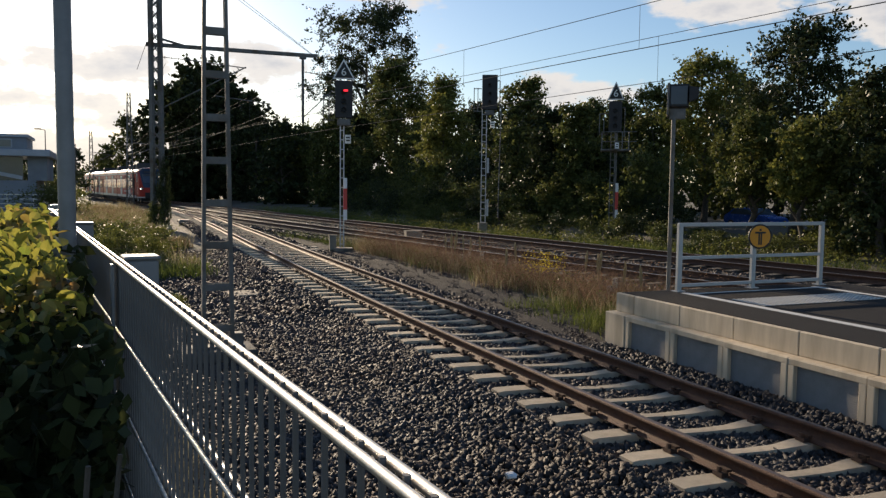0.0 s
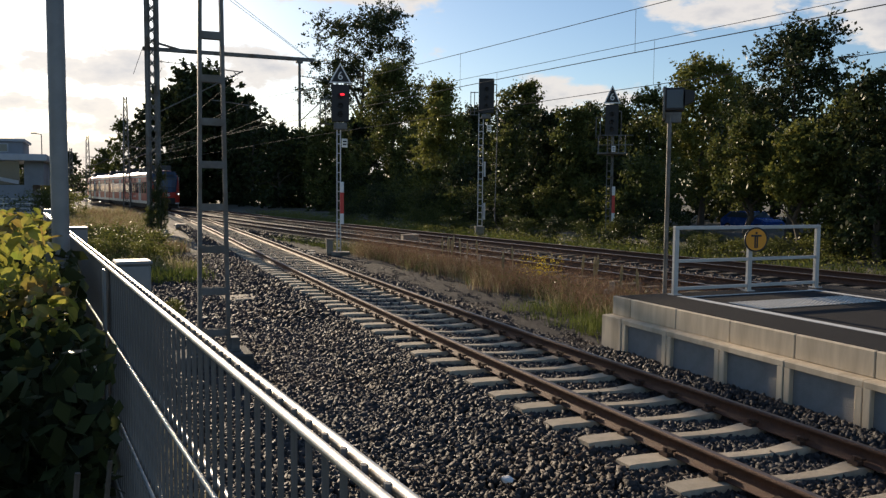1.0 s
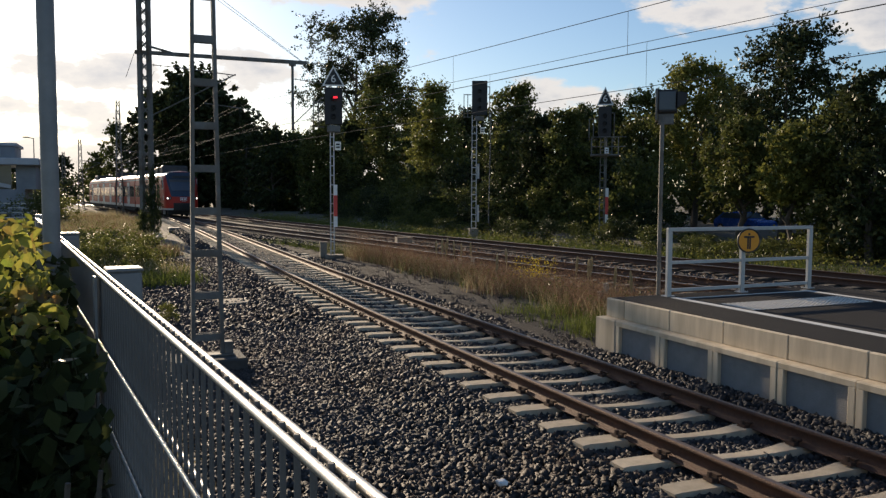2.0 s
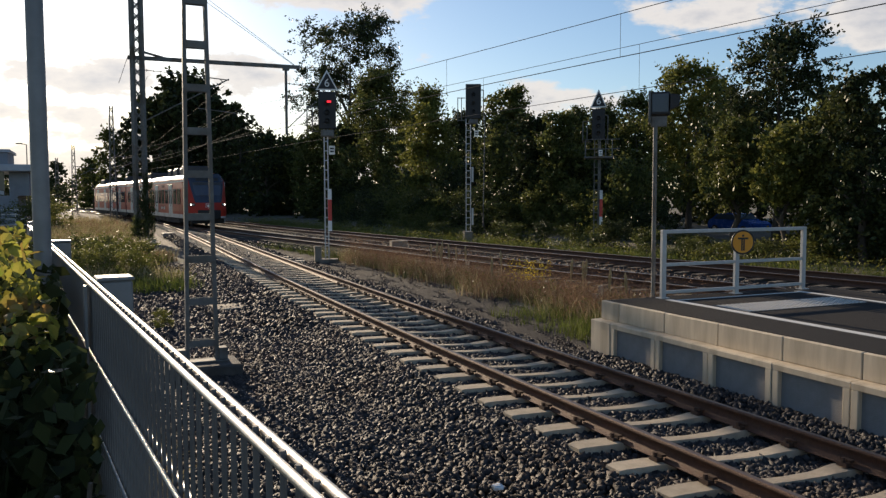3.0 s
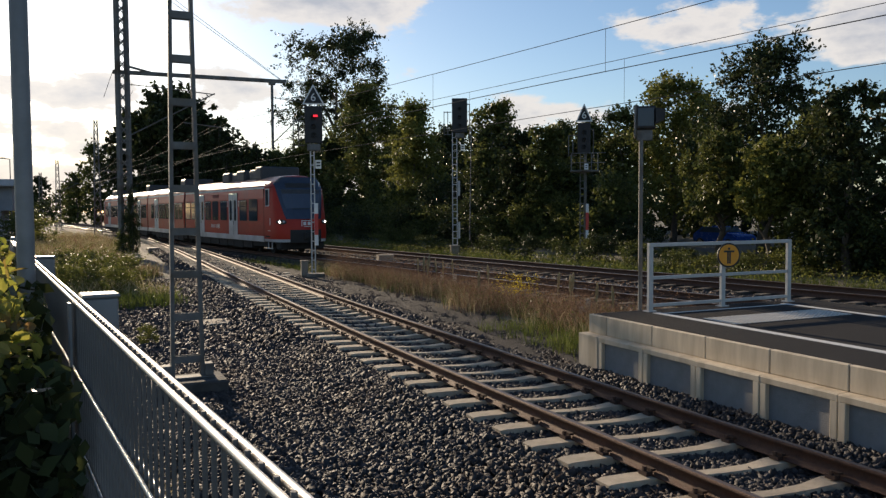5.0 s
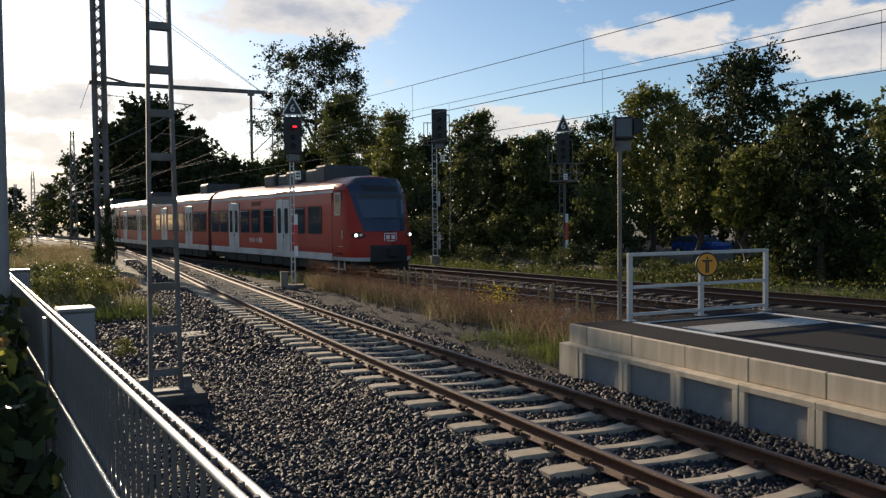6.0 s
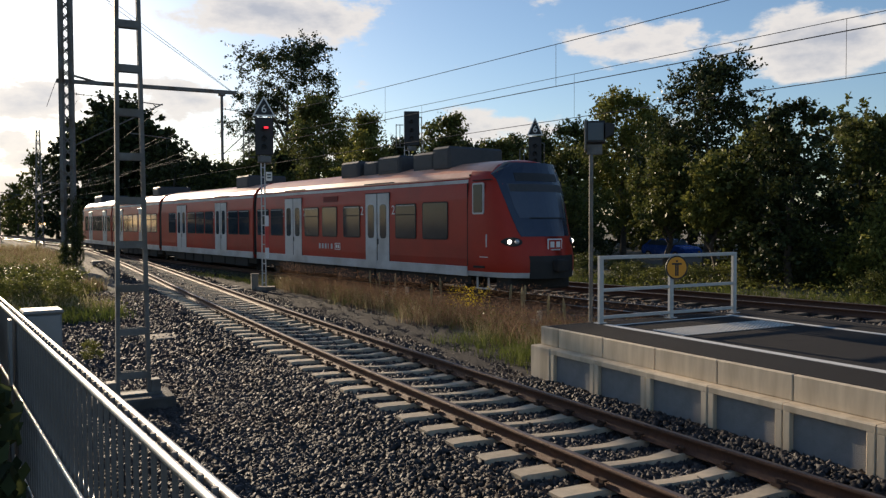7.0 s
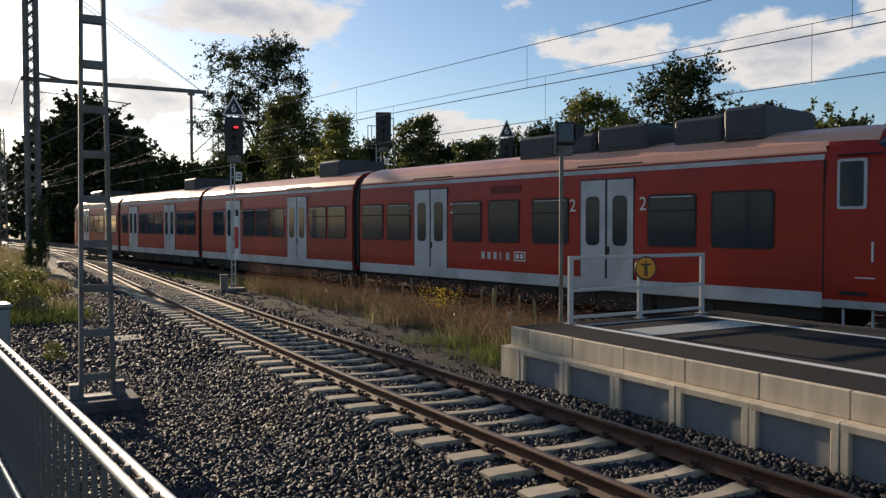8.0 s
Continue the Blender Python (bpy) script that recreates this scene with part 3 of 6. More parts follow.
def door(car, x, s):
    """Double sliding door: two pale leaves with tall rounded panes."""
    y = s * 1.424
    d = part("door", boxes(((x - 0.77, y - 0.012 - s * 0.012, 0.68), (x + 0.77, y + 0.012 - s * 0.012, 3.13))), M["rubber"], car, "pale grey double sliding door")
    for k in (-1, 1):
        lo, hi = (x - 0.745, x - 0.03) if k < 0 else (x + 0.03, x + 0.745)
        lf = part("door_leaf", boxes(((lo, y - 0.012, 0.71), (hi, y + 0.012, 3.10)), bevel=0.008), M["train_grey"], d)
        o = [((lo + hi) / 2 + u, 2.18 + v) for u, v in rounded(0.40, 1.12, 0.12)]
        part("pane", prism(bmesh.new(), o, y + s * 0.012 - 0.006, y + s * 0.012 + 0.006, "y"), M["pane"], d)
    part("door_button", boxes(((x + 0.03, y + s * 0.012 - 0.012, 1.42), (x + 0.10, y + s * 0.012 + 0.012, 1.60)), bevel=0.005), M["rubber"], d)
    return d


def bogie(car, x):
    b = part("bogie", boxes(((x - 1.5, -1.05, 0.42), (x + 1.5, -0.92, 0.66)), ((x - 1.5, 0.92, 0.42), (x + 1.5, 1.05, 0.66)), ((x - 0.3, -1.0, 0.35), (x + 0.3, 1.0, 0.6)), bevel=0.03), M["under"], car)
    for dx in (-1.05, 1.05):
        bm = bmesh.new()
        tube(bm, (x + dx, -0.80, 0.43), (x + dx, -0.67, 0.43), 0.43, 24)
        tube(bm, (x + dx, 0.67, 0.43), (x + dx, 0.80, 0.43), 0.43, 24)
        tube(bm, (x + dx, -0.8, 0.43), (x + dx, 0.8, 0.43), 0.08, 10)
        part("wheelset", bm, M["under"], b)
    return b


def build_car(index, length, nose, label):
    """One car. +X is forwards; nose: 1 front cab, -1 rear cab, 0 none."""
    h = length / 2
    car = thing("train_car", label, "train car", group="cars of the train")
    x1 = h - (2.5 if nose > 0 else 0.22)
    x0 = -h + (2.5 if nose < 0 else 0.22)
    bm = bmesh.new()
    secs = [full_section(x0 + (x1 - x0) * k / 6, SHELL) for k in range(7)]
    rows, fs = loft(bm, secs)
    for r in (rows[0], rows[-1]):
        bm.faces.new(r)
    for f in bm.faces:
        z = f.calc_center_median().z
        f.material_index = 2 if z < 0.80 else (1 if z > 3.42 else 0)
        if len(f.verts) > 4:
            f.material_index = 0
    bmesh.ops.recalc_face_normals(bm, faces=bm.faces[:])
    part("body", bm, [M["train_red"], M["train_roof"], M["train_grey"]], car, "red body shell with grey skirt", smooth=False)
    # pale strip under the gutter and the gutter itself
    for s in (-1, 1):
        part("cantrail_strip", boxes(((x0 + 0.02, s * 1.352 - 0.03, 3.25), (x1 - 0.02, s * 1.352 + 0.035, 3.35))), M["train_grey"], car, "light grey strip")
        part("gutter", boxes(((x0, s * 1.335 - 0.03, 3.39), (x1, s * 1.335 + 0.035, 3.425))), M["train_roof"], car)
        part("skirt", boxes(((x0 + 0.02, s * 1.40 - 0.03, 0.60), (x1 - 0.02, s * 1.40 + 0.028, 0.88)), bevel=0.01), M["train_grey"], car, "light grey skirt band")
    part("underframe", boxes(((x0 + 0.1, -1.22, 0.34), (x1 - 0.1, 1.22, 0.68)), bevel=0.02), M["under"], car, "dark underfloor frame")
    rng = random.Random(60 + index)
    x = x0 + 2.3
    while x < x1 - 2.4:
        n = rng.uniform(0.9, 1.7)
        part("equipment_box", boxes(((x, -1.28, rng.uniform(0.16, 0.24)), (x + n, 1.28, 0.60)), bevel=0.03), M["under"], car, "dark underfloor equipment box")
        x += n + rng.uniform(0.06, 0.2)
    return car, x0, x1


def build_nose(car, x1, sgn):
    """The rounded cab: sections shrink and lean back towards the nose."""
    zs = [p[1] for p in SHELL]
    secs = []
    # each step: distance forwards at the chin, how far the section has narrowed
    steps = [(0.0, 1.0), (0.8, 0.992), (1.25, 0.96), (1.5, 0.90), (1.68, 0.80), (1.92, 0.60), (2.10, 0.38), (2.2, 0.14)]
    for d, wfac in steps:
        sec = []
        for w, z in SHELL:
            # the upper part leans back as a windscreen does
            back = max(0.0, (z - 1.15)) * 0.34 * (d / 2.2) ** 1.2
            sec.append((x1 + d - back, w * wfac, z if z < 3.3 else z - 0.10 * (d / 2.2) ** 2))
        secs.append([(sgn * x, -w, z) for x, w, z in sec] + [(sgn * x, w, z) for x, w, z in sec[::-1][1:]])
    bm = bmesh.new()
    rows, fs = loft(bm, secs)
    bm.faces.new(rows[-1])
    bmesh.ops.recalc_face_normals(bm, faces=bm.faces[:])
    for f in bm.faces:
        c = f.calc_center_median()
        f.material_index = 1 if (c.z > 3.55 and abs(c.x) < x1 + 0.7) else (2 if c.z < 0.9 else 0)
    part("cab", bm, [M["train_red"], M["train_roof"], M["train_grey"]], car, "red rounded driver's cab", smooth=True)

    def front(z, y, out=0.0):
        """A point on the front skin, at height z and off the middle by y."""
        w = abs(y) / side_w(min(z, 3.6))
        d = float(np.interp(w, [0.0, 0.14, 0.38, 0.60, 0.80, 0.90, 0.96, 0.992, 1.0], [2.22, 2.2, 2.10, 1.92, 1.68, 1.5, 1.25, 0.8, 0.0]))
        back = max(0.0, z - 1.15) * 0.34 * (d / 2.2) ** 1.2
        return (sgn * (x1 + d - back + out), y, z)

    def skin(name, zs_, half, material, out, label=""):
        b = bmesh.new()
        cols = np.linspace(-1, 1, 15)
        g = [[b.verts.new(front(z, c * half(z), out)) for c in cols] for z in zs_]
        g2 = [[b.verts.new(front(z, c * half(z), out - 0.05)) for c in cols] for z in zs_]
        n = len(cols)
        for i in range(len(zs_) - 1):
            for j in range(n - 1):
                b.faces.new((g[i][j], g[i][j + 1], g[i + 1][j + 1], g[i + 1][j]))
        for i in range(len(zs_) - 1):
            b.faces.new((g[i][0], g[i + 1][0], g2[i + 1][0], g2[i][0]))
            b.faces.new((g[i][-1], g2[i][-1], g2[i + 1][-1], g[i + 1][-1]))
        for j in range(n - 1):
            b.faces.new((g[0][j], g2[0][j], g2[0][j + 1], g[0][j + 1]))
            b.faces.new((g[-1][j], g[-1][j + 1], g2[-1][j + 1], g2[-1][j]))
        bmesh.ops.recalc_face_normals(b, faces=b.faces[:])
        return part(name, b, material, car, label, smooth=False)
    # black mask reaching from under the windscreen to the roof, and the screen within it
    mask = skin("front_mask", np.linspace(1.74, 3.80, 14), lambda z: np.interp(z, [1.74, 1.9, 2.9, 3.5, 3.80], [0.90, 0.96, 1.16, 1.24, 0.92]), M["front_glass"], 0.012, "dark front mask with the sky's blue reflection in its colour")
    skin("windscreen", np.linspace(2.25, 3.2, 7), lambda z: np.interp(z, [2.25, 2.5, 3.2], [0.86, 0.94, 1.02]), M["screen_glass"], 0.024, "large windscreen with the sky's reflection in its colour")
    skin("sun_blind", np.linspace(2.98, 3.19, 3), lambda z: np.interp(z, [2.98, 3.2], [0.97, 0.99]), M["gear"], 0.030, "grey sun blind behind the screen")
    skin("wiper", np.linspace(2.235, 2.262, 2), lambda z: 0.62, M["rubber"], 0.036)
    skin("destination_display", np.linspace(3.28, 3.5, 3), lambda z: 0.78, M["black"], 0.024, "dark destination display")
    for s in (-1, 1):
        x, y, z = front(1.6, s * 1.12, 0)
        b = bmesh.new()
        ring = [b.verts.new(front(1.60 + 0.115 * math.sin(a), s * (1.10 + 0.19 * math.cos(a)), 0.03)) for a in np.linspace(0, 2 * math.pi, 20)[:-1]]
        back = [b.verts.new(front(1.60 + 0.13 * math.sin(a), s * (1.10 + 0.21 * math.cos(a)), -0.02)) for a in np.linspace(0, 2 * math.pi, 20)[:-1]]
        b.faces.new(ring)
        for q in range(19):
            b.faces.new((ring[q], back[q], back[(q + 1) % 19], ring[(q + 1) % 19]))
        bmesh.ops.recalc_face_normals(b, faces=b.faces[:])
        hl = part("headlight", b, M["rubber"], car, "black oval headlight housing")
        b = bmesh.new()
        bmesh.ops.create_uvsphere(b, u_segments=12, v_segments=8, radius=0.072, matrix=Matrix.Translation(front(1.6, s * 1.01, -0.005)))
        part("lens", b, M["lens"], hl, "unlit round lens", smooth=True)
        bm = bmesh.new()
        px = front(1.6, s * 1.18, 0.03)
        bmesh.ops.create_uvsphere(bm, u_segments=12, v_segments=8, radius=0.062, matrix=Matrix.Translation(px))
        part("lamp", bm, M["lamp_on"], hl, "lit headlamp", smooth=True)
    # plain badge plate, coupler, pilot
    bx = front(1.5, 0.27, 0)[0]
    part("badge", boxes(((min(bx, bx + sgn * 0.03), -0.27, 1.36), (max(bx, bx + sgn * 0.03), 0.27, 1.68)), bevel=0.01), M["letter"], car, "pale badge plate with red bars")
    part("badge_panel", boxes(((min(bx, bx + sgn * 0.036), -0.24, 1.39), (max(bx, bx + sgn * 0.036), 0.24, 1.65)), bevel=0.01), M["train_red"], car)
    for k in (-0.11, 0.11):
        part("badge_bar", boxes(((min(bx, bx + sgn * 0.041), k - 0.075, 1.44), (max(bx, bx + sgn * 0.041), k + 0.075, 1.60)), bevel=0.004), M["letter"], car)
    nx = x1 + 2.12
    skin("coupler_recess", np.linspace(0.60, 1.22, 5), lambda z: 0.80, M["rubber"], 0.016, "black coupler opening")
    bm = bmesh.new()
    tube(bm, (sgn * (nx - 0.3), 0, 0.95), (sgn * (nx + 0.18), 0, 0.95), 0.12, 10)
    box(bm, (sgn * (nx + 0.2) - 0.13, -0.2, 0.78), (sgn * (nx + 0.2) + 0.13, 0.2, 1.12), 0.04)
    part("coupler", bm, M["under"], car)
    part("pilot", boxes(((sgn * (nx - 0.9) - 0.3, -1.15, 0.25), (sgn * (nx - 0.9) + 0.3, 1.15, 0.62)), bevel=0.05), M["under"], car)
    # narrow cab side window
    for s in (-1, 1):
        o = [(sgn * (x1 + 0.48) + u, 2.80 + v) for u, v in rounded(0.50, 0.88, 0.05)]
        y = s * 1.405
        fr = part("cab_window", prism(bmesh.new(), o, y - 0.02, y + 0.02, "y"), M["train_grey"], car, "narrow cab side window in a pale frame")
        o = [(sgn * (x1 + 0.48) + u, 2.80 + v) for u, v in rounded(0.40, 0.78, 0.04)]
        part("pane", prism(bmesh.new(), o, y + s * 0.020 - 0.006, y + s * 0.020 + 0.006, "y"), M["pane"], fr)


def fit_car(car, x0, x1, layout, digits):
    """Doors and windows on both sides. layout: (kind, x)."""
    for s in (-1, 1):
        for kind, x in layout:
            if kind == "door":
                door(car, x, s)
                for k in (-1, 1):
                    if digits:
                        text_mesh("2", 0.42, "class_number", M["letter"], car, pose(x + k * 1.0 * (1 if s < 0 else -1), s * 1.426, 2.53, 90, 0, 0 if s < 0 else 180))
                part("door_rail", boxes(((x - 0.9, s * 1.345 - 0.03, 3.43), (x + 0.9, s * 1.345 + 0.03, 3.455))), M["under"], car)
            elif kind == "wide":
                window(car, x, 1.25, 1.06, 2.19, s)
            elif kind == "win":
                window(car, x, 1.12, 1.04, 2.18, s, True)
            elif kind == "blind":
                window(car, x, 1.08, 1.04, 2.18, s)


def roof_gear(car, items):
    for a, b, w, hgt in items:
        g = part("roof_unit", boxes(((a, -w, 3.72), (b, w, 3.94 + hgt)), bevel=0.07), M["gear"], car, "grey roof equipment case")
        n = max(1, int((b - a) / 1.1))
        for k in range(n):
            u = a + (b - a) * (k + 0.5) / n
            part("case_lid", boxes(((u - 0.42 * (b - a) / n, -w - 0.012, 3.86), (u + 0.42 * (b - a) / n, w + 0.012, 3.90 + hgt * 0.8)), bevel=0.01), M["gear"], g)


def build_train():
    rows = []
    labels = ["red regional train's leading car with cab, grey doors and roof cases", "red intermediate train car with grey double doors", "red intermediate train car with grey double doors", "red trailing train car with rear cab"]
    for k, (f, b) in enumerate(CARS):
        L = b - f
        h = L / 2
        nose = 1 if k == 0 else (-1 if k == 3 else 0)
        car, x0, x1 = build_car(k, L, nose, labels[k])
        if k == 0:
            build_nose(car, x1, 1)
            fit_car(car, x0, x1, [("wide", h - 4.08), ("win", h - 5.68), ("door", h - 7.4), ("win", h - 9.12), ("blind", h - 10.75), ("win", h - 12.2), ("door", h - 13.8), ("win", h - 15.35), ("win", h - 16.75)], True)
            roof_gear(car, [(h - 4.74, h - 3.84, 1.06, 0.50), (h - 5.98, h - 4.78, 0.95, 0.40), (h - 8.05, h - 6.65, 1.0, 0.42), (h - 9.20, h - 8.20, 0.90, 0.34), (h - 10.65, h - 9.35, 1.0, 0.40)])
            bogie(car, h - 4.0)
            # lettering on the near side, as plain bars
            for q in range(5):
                part("lettering_bar", boxes(((h - 11.60 + 0.235 * q, -1.428, 1.19), (h - 11.60 + 0.235 * q + (0.05 if q == 3 else 0.12), -1.40, 1.38))), M["train_grey"], car)
            for lo, hi in (((h - 10.36, 1.17), (h - 9.96, 1.195)), ((h - 10.36, 1.385), (h - 9.96, 1.41)), ((h - 10.36, 1.195), (h - 10.335, 1.385)), ((h - 9.985, 1.195), (h - 9.96, 1.385)), ((h - 10.29, 1.23), (h - 10.19, 1.35)), ((h - 10.14, 1.23), (h - 10.04, 1.35))):
                part("badge_bar", boxes(((lo[0], -1.428, lo[1]), (hi[0], -1.40, hi[1]))), M["letter"], car)
            for s in (-1, 1):
                part("door_seam", boxes(((x1 - 0.012, s * 1.405 - 0.02, 0.9), (x1 + 0.012, s * 1.405 + 0.018, 3.25))), M["under"], car)
                part("grab_rail", boxes(((x1 + 0.82, s * 1.40 - 0.02, 1.45), (x1 + 0.85, s * 1.40 + 0.03, 1.80))), M["letter"], car, "pale grab rail")
                part("roof_seam", boxes(((x1 - 0.01, s * 0.68 - 0.66, 3.44), (x1 + 0.012, s * 0.68 + 0.55, 3.50))), M["under"], car)
                part("louvre", boxes(((h - 11.25, s * 1.397 - 0.02, 2.90), (h - 10.15, s * 1.397 + 0.02, 3.10))), M["train_dull"], car, "dull red ventilation louvre")
                part("rain_rail", boxes(((x1 + 0.22, s * 1.385 - 0.02, 3.30), (x1 + 1.05, s * 1.385 + 0.03, 3.325))), M["under"], car)
                part("grab_rail", boxes(((x1 + 0.55, s * 1.40 - 0.02, 1.16), (x1 + 0.88, s * 1.40 + 0.025, 1.18))), M["letter"], car)
                part("foot_step", boxes(((x1 + 0.30, s * 1.30 - 0.03, 0.30), (x1 + 0.33, s * 1.30 + 0.02, 0.60)), ((x1 + 0.80, s * 1.30 - 0.03, 0.30), (x1 + 0.83, s * 1.30 + 0.02, 0.60)), ((x1 + 0.30, s * 1.30 - 0.08, 0.27), (x1 + 0.83, s * 1.30 + 0.05, 0.30))), M["train_grey"], car, "pale steel foot step")
                part("step", boxes(((x1 + 0.3, s * 1.40 - 0.05, 0.86), (x1 + 0.75, s * 1.40 + 0.04, 0.92))), M["under"], car)
        elif k == 3:
            build_nose(car, -x0, -1)
            fit_car(car, x0, x1, [("win", h - 1.1), ("door", h - 2.6), ("win", h - 4.2), ("win", h - 5.5), ("blind", h - 6.8), ("door", h - 8.4), ("wide", h - 10.1)], True)
            roof_gear(car, [(h - 9.0, h - 6.0, 1.0, 0.4)])
            bogie(car, -h + 4.0)
        else:
            fit_car(car, x0, x1, [("win", h - 1.2), ("win", h - 2.5), ("door", h - 4.1), ("blind", h - 5.7), ("win", h - 7.0), ("win", h - 8.3), ("door", h - 9.9), ("win", h - 11.5)], True)
            roof_gear(car, [(h - 3.3, h - 1.8, 0.95, 0.42)])
        if k:
            bogie(car, h - 0.1)
            # gangway bellows to the car ahead
            bm = bmesh.new()
            for q in range(4):
                sec = [(w * (0.93 if q % 2 else 0.97), z if z < 3.4 else z - 0.08) for w, z in SHELL[1:]]
                a = [(h - 0.24 + 0.12 * q, -w, z) for w, z in sec] + [(h - 0.24 + 0.12 * q, w, z) for w, z in sec[::-1][1:]]
                c = [(x + 0.11, y, z) for x, y, z in a]
                r, _ = loft(bm, [a, c])
                bm.faces.new(r[0][::-1]); bm.faces.new(r[1])
            part("gangway_bellows", bm, M["rubber"], car, "black folded gangway bellows")
        rows.append((car, car_rows(f, b)))
    return rows


CAR_ROWS = build_train()

# ---- fence in front of the camera ----
def build_fence():
    Y0, Y1, TOP = -6.0, 3.8, 1.853
    a = math.atan(0.0916)
    base = pose(fence_x(Y0), Y0, 0, 0, 0, math.degrees(a))     # local +Y runs along the fence
    L = (Y1 - Y0) / math.cos(a)
    fe = thing("mesh_fence", "galvanised double-rod mesh fence with upright bars", "fence", base)
    bm = bmesh.new()
    tube(bm, (0, 0, -0.1), (0, 0, TOP + 0.007), 0.0038, 6)
    me = bpy.data.meshes.new("bar"); bm.to_mesh(me); bm.free(); me.materials.append(M["bar_steel"])
    n = int(L / 0.05)
    for k in range(n):
        o = new("bar", me); o.parent = fe; o.matrix_basis = pose(0, k * 0.05, 0)
    for z in [TOP - 0.218 * k for k in range(9)]:
        for s in (-1, 1):
            bm = bmesh.new()
            tube(bm, (s * 0.0095, 0, z), (s * 0.0095, L, z), 0.0056 if z == TOP else 0.0045, 10)
            part("cross_rod", bm, M["galv"], fe, smooth=True)
    # square posts with flat caps on the far side
    for y in (-2.02, 0.45, 2.95):
        u = (y - Y0) / math.cos(a)
        post = part("post", boxes(((0.018, u - 0.050, -0.4), (0.118, u + 0.050, TOP + 0.004)), bevel=0.006), M["paint_grey"], fe, "grey square steel post")
        part("cap", boxes(((0.013, u - 0.056, TOP + 0.004), (0.123, u + 0.056, TOP + 0.016)), bevel=0.004), M["paint_grey"], post)
        part("clamp_strip", boxes(((-0.022, u - 0.024, 0.0), (-0.014, u + 0.024, TOP - 0.01))), M["paint_grey"], post)


build_fence()


def build_return_fence():
    """The fence turns away from the line and runs on along the hedge."""
    Y, TOP, X1 = 3.85, 1.86, -5.72
    fe = thing("mesh_fence", "galvanised mesh fence turning off behind the hedge", "fence", pose(X1, Y, 0, 0, 0, 8))
    bm = bmesh.new()
    tube(bm, (0, 0, -0.1), (0, 0, TOP), 0.0035, 6)
    me = bpy.data.meshes.new("bar"); bm.to_mesh(me); bm.free(); me.materials.append(M["bar_steel"])
    for k in range(90):
        o = new("bar", me); o.parent = fe; o.matrix_basis = pose(-k * 0.05, 0, 0)
    for z in [TOP - 0.218 * k for k in range(9)]:
        for s in (-1, 1):
            bm = bmesh.new()
            tube(bm, (0, s * 0.0095, z), (-4.5, s * 0.0095, z), 0.005, 6)
            part("cross_rod", bm, M["galv"], fe, smooth=True)
    for x in (0.06, -2.5, -4.4):
        part("post", boxes(((x - 0.05, 0.02, -0.4), (x + 0.05, 0.1, TOP + 0.03)), bevel=0.006), M["paint_grey"], fe, "grey square steel post")


build_return_fence()


def build_pole():
    p = thing("steel_pole", "slim round grey steel pole standing in the hedge beside the fence", "pole", pose(-5.361, -0.76, -0.4))
    bm = bmesh.new()
    tube(bm, (0, 0, 0), (0, 0, 5.4), 0.037, 24)
    part("shaft", bm, M["paint_grey"], p, smooth=True)
    part("foot_plate", boxes(((-0.13, -0.13, 0), (0.13, 0.13, 0.02)), bevel=0.004), M["galv"], p)


build_pole()


# ---- masts ----
def build_flat_mast():
    """Two channel legs joined by batten plates, on a concrete foot."""
    y0 = 6.7
    m = thing("signal_mast", "grey two-legged batten mast on a concrete foot", "mast", pose(-3.788, y0, -0.32))
    H = 7.6
    def leg_x(z, s):
        return s * (0.197 - 0.01175 * z)
    for s in (-1, 1):
        # a channel section, web outwards, lofted from foot to top
        sec = [(-0.024, -0.050), (0.028, -0.050), (0.028, 0.050), (-0.024, 0.050), (-0.024, 0.040), (0.018, 0.040), (0.018, -0.040), (-0.024, -0.040)]
        bm = bmesh.new()
        lo = [bm.verts.new((leg_x(0.16, s) + s * u, v, 0.16)) for u, v in sec]
        hi = [bm.verts.new((leg_x(H, s) + s * u, v, H)) for u, v in sec]
        for k in range(8):
            bm.faces.new((lo[k], lo[(k + 1) % 8], hi[(k + 1) % 8], hi[k]))
        bm.faces.new(lo[::-1]); bm.faces.new(hi)
        bmesh.ops.recalc_face_normals(bm, faces=bm.faces[:])
        part("leg", bm, M["mast"], m)
    z = 0.367
    while z < H - 0.3:
        w = leg_x(z, 1)
        part("batten", boxes(((-w, -0.058, z), (w, -0.050, z + 0.098)), ((-w, 0.050, z), (w, 0.058, z + 0.098))), M["mast"], m)
        z += 0.585
    part("foot_angle", boxes(((-0.36, -0.10, 0.14), (0.36, 0.10, 0.17)), ((-0.34, -0.09, 0.17), (-0.22, 0.09, 0.34)), ((0.22, -0.09, 0.17), (0.34, 0.09, 0.34)), bevel=0.01), M["mast"], m)
    bm = bmesh.new()
    prism(bm, [(-0.50, -0.34), (0.50, -0.34), (0.50, 0.34), (-0.50, 0.34)], -0.2, 0.14)
    bmesh.ops.bevel(bm, geom=bm.edges[:], offset=0.025, segments=1, affect="EDGES")
    part("foundation", bm, M["old_concrete"], m, "weathered dark concrete foundation")


build_flat_mast()


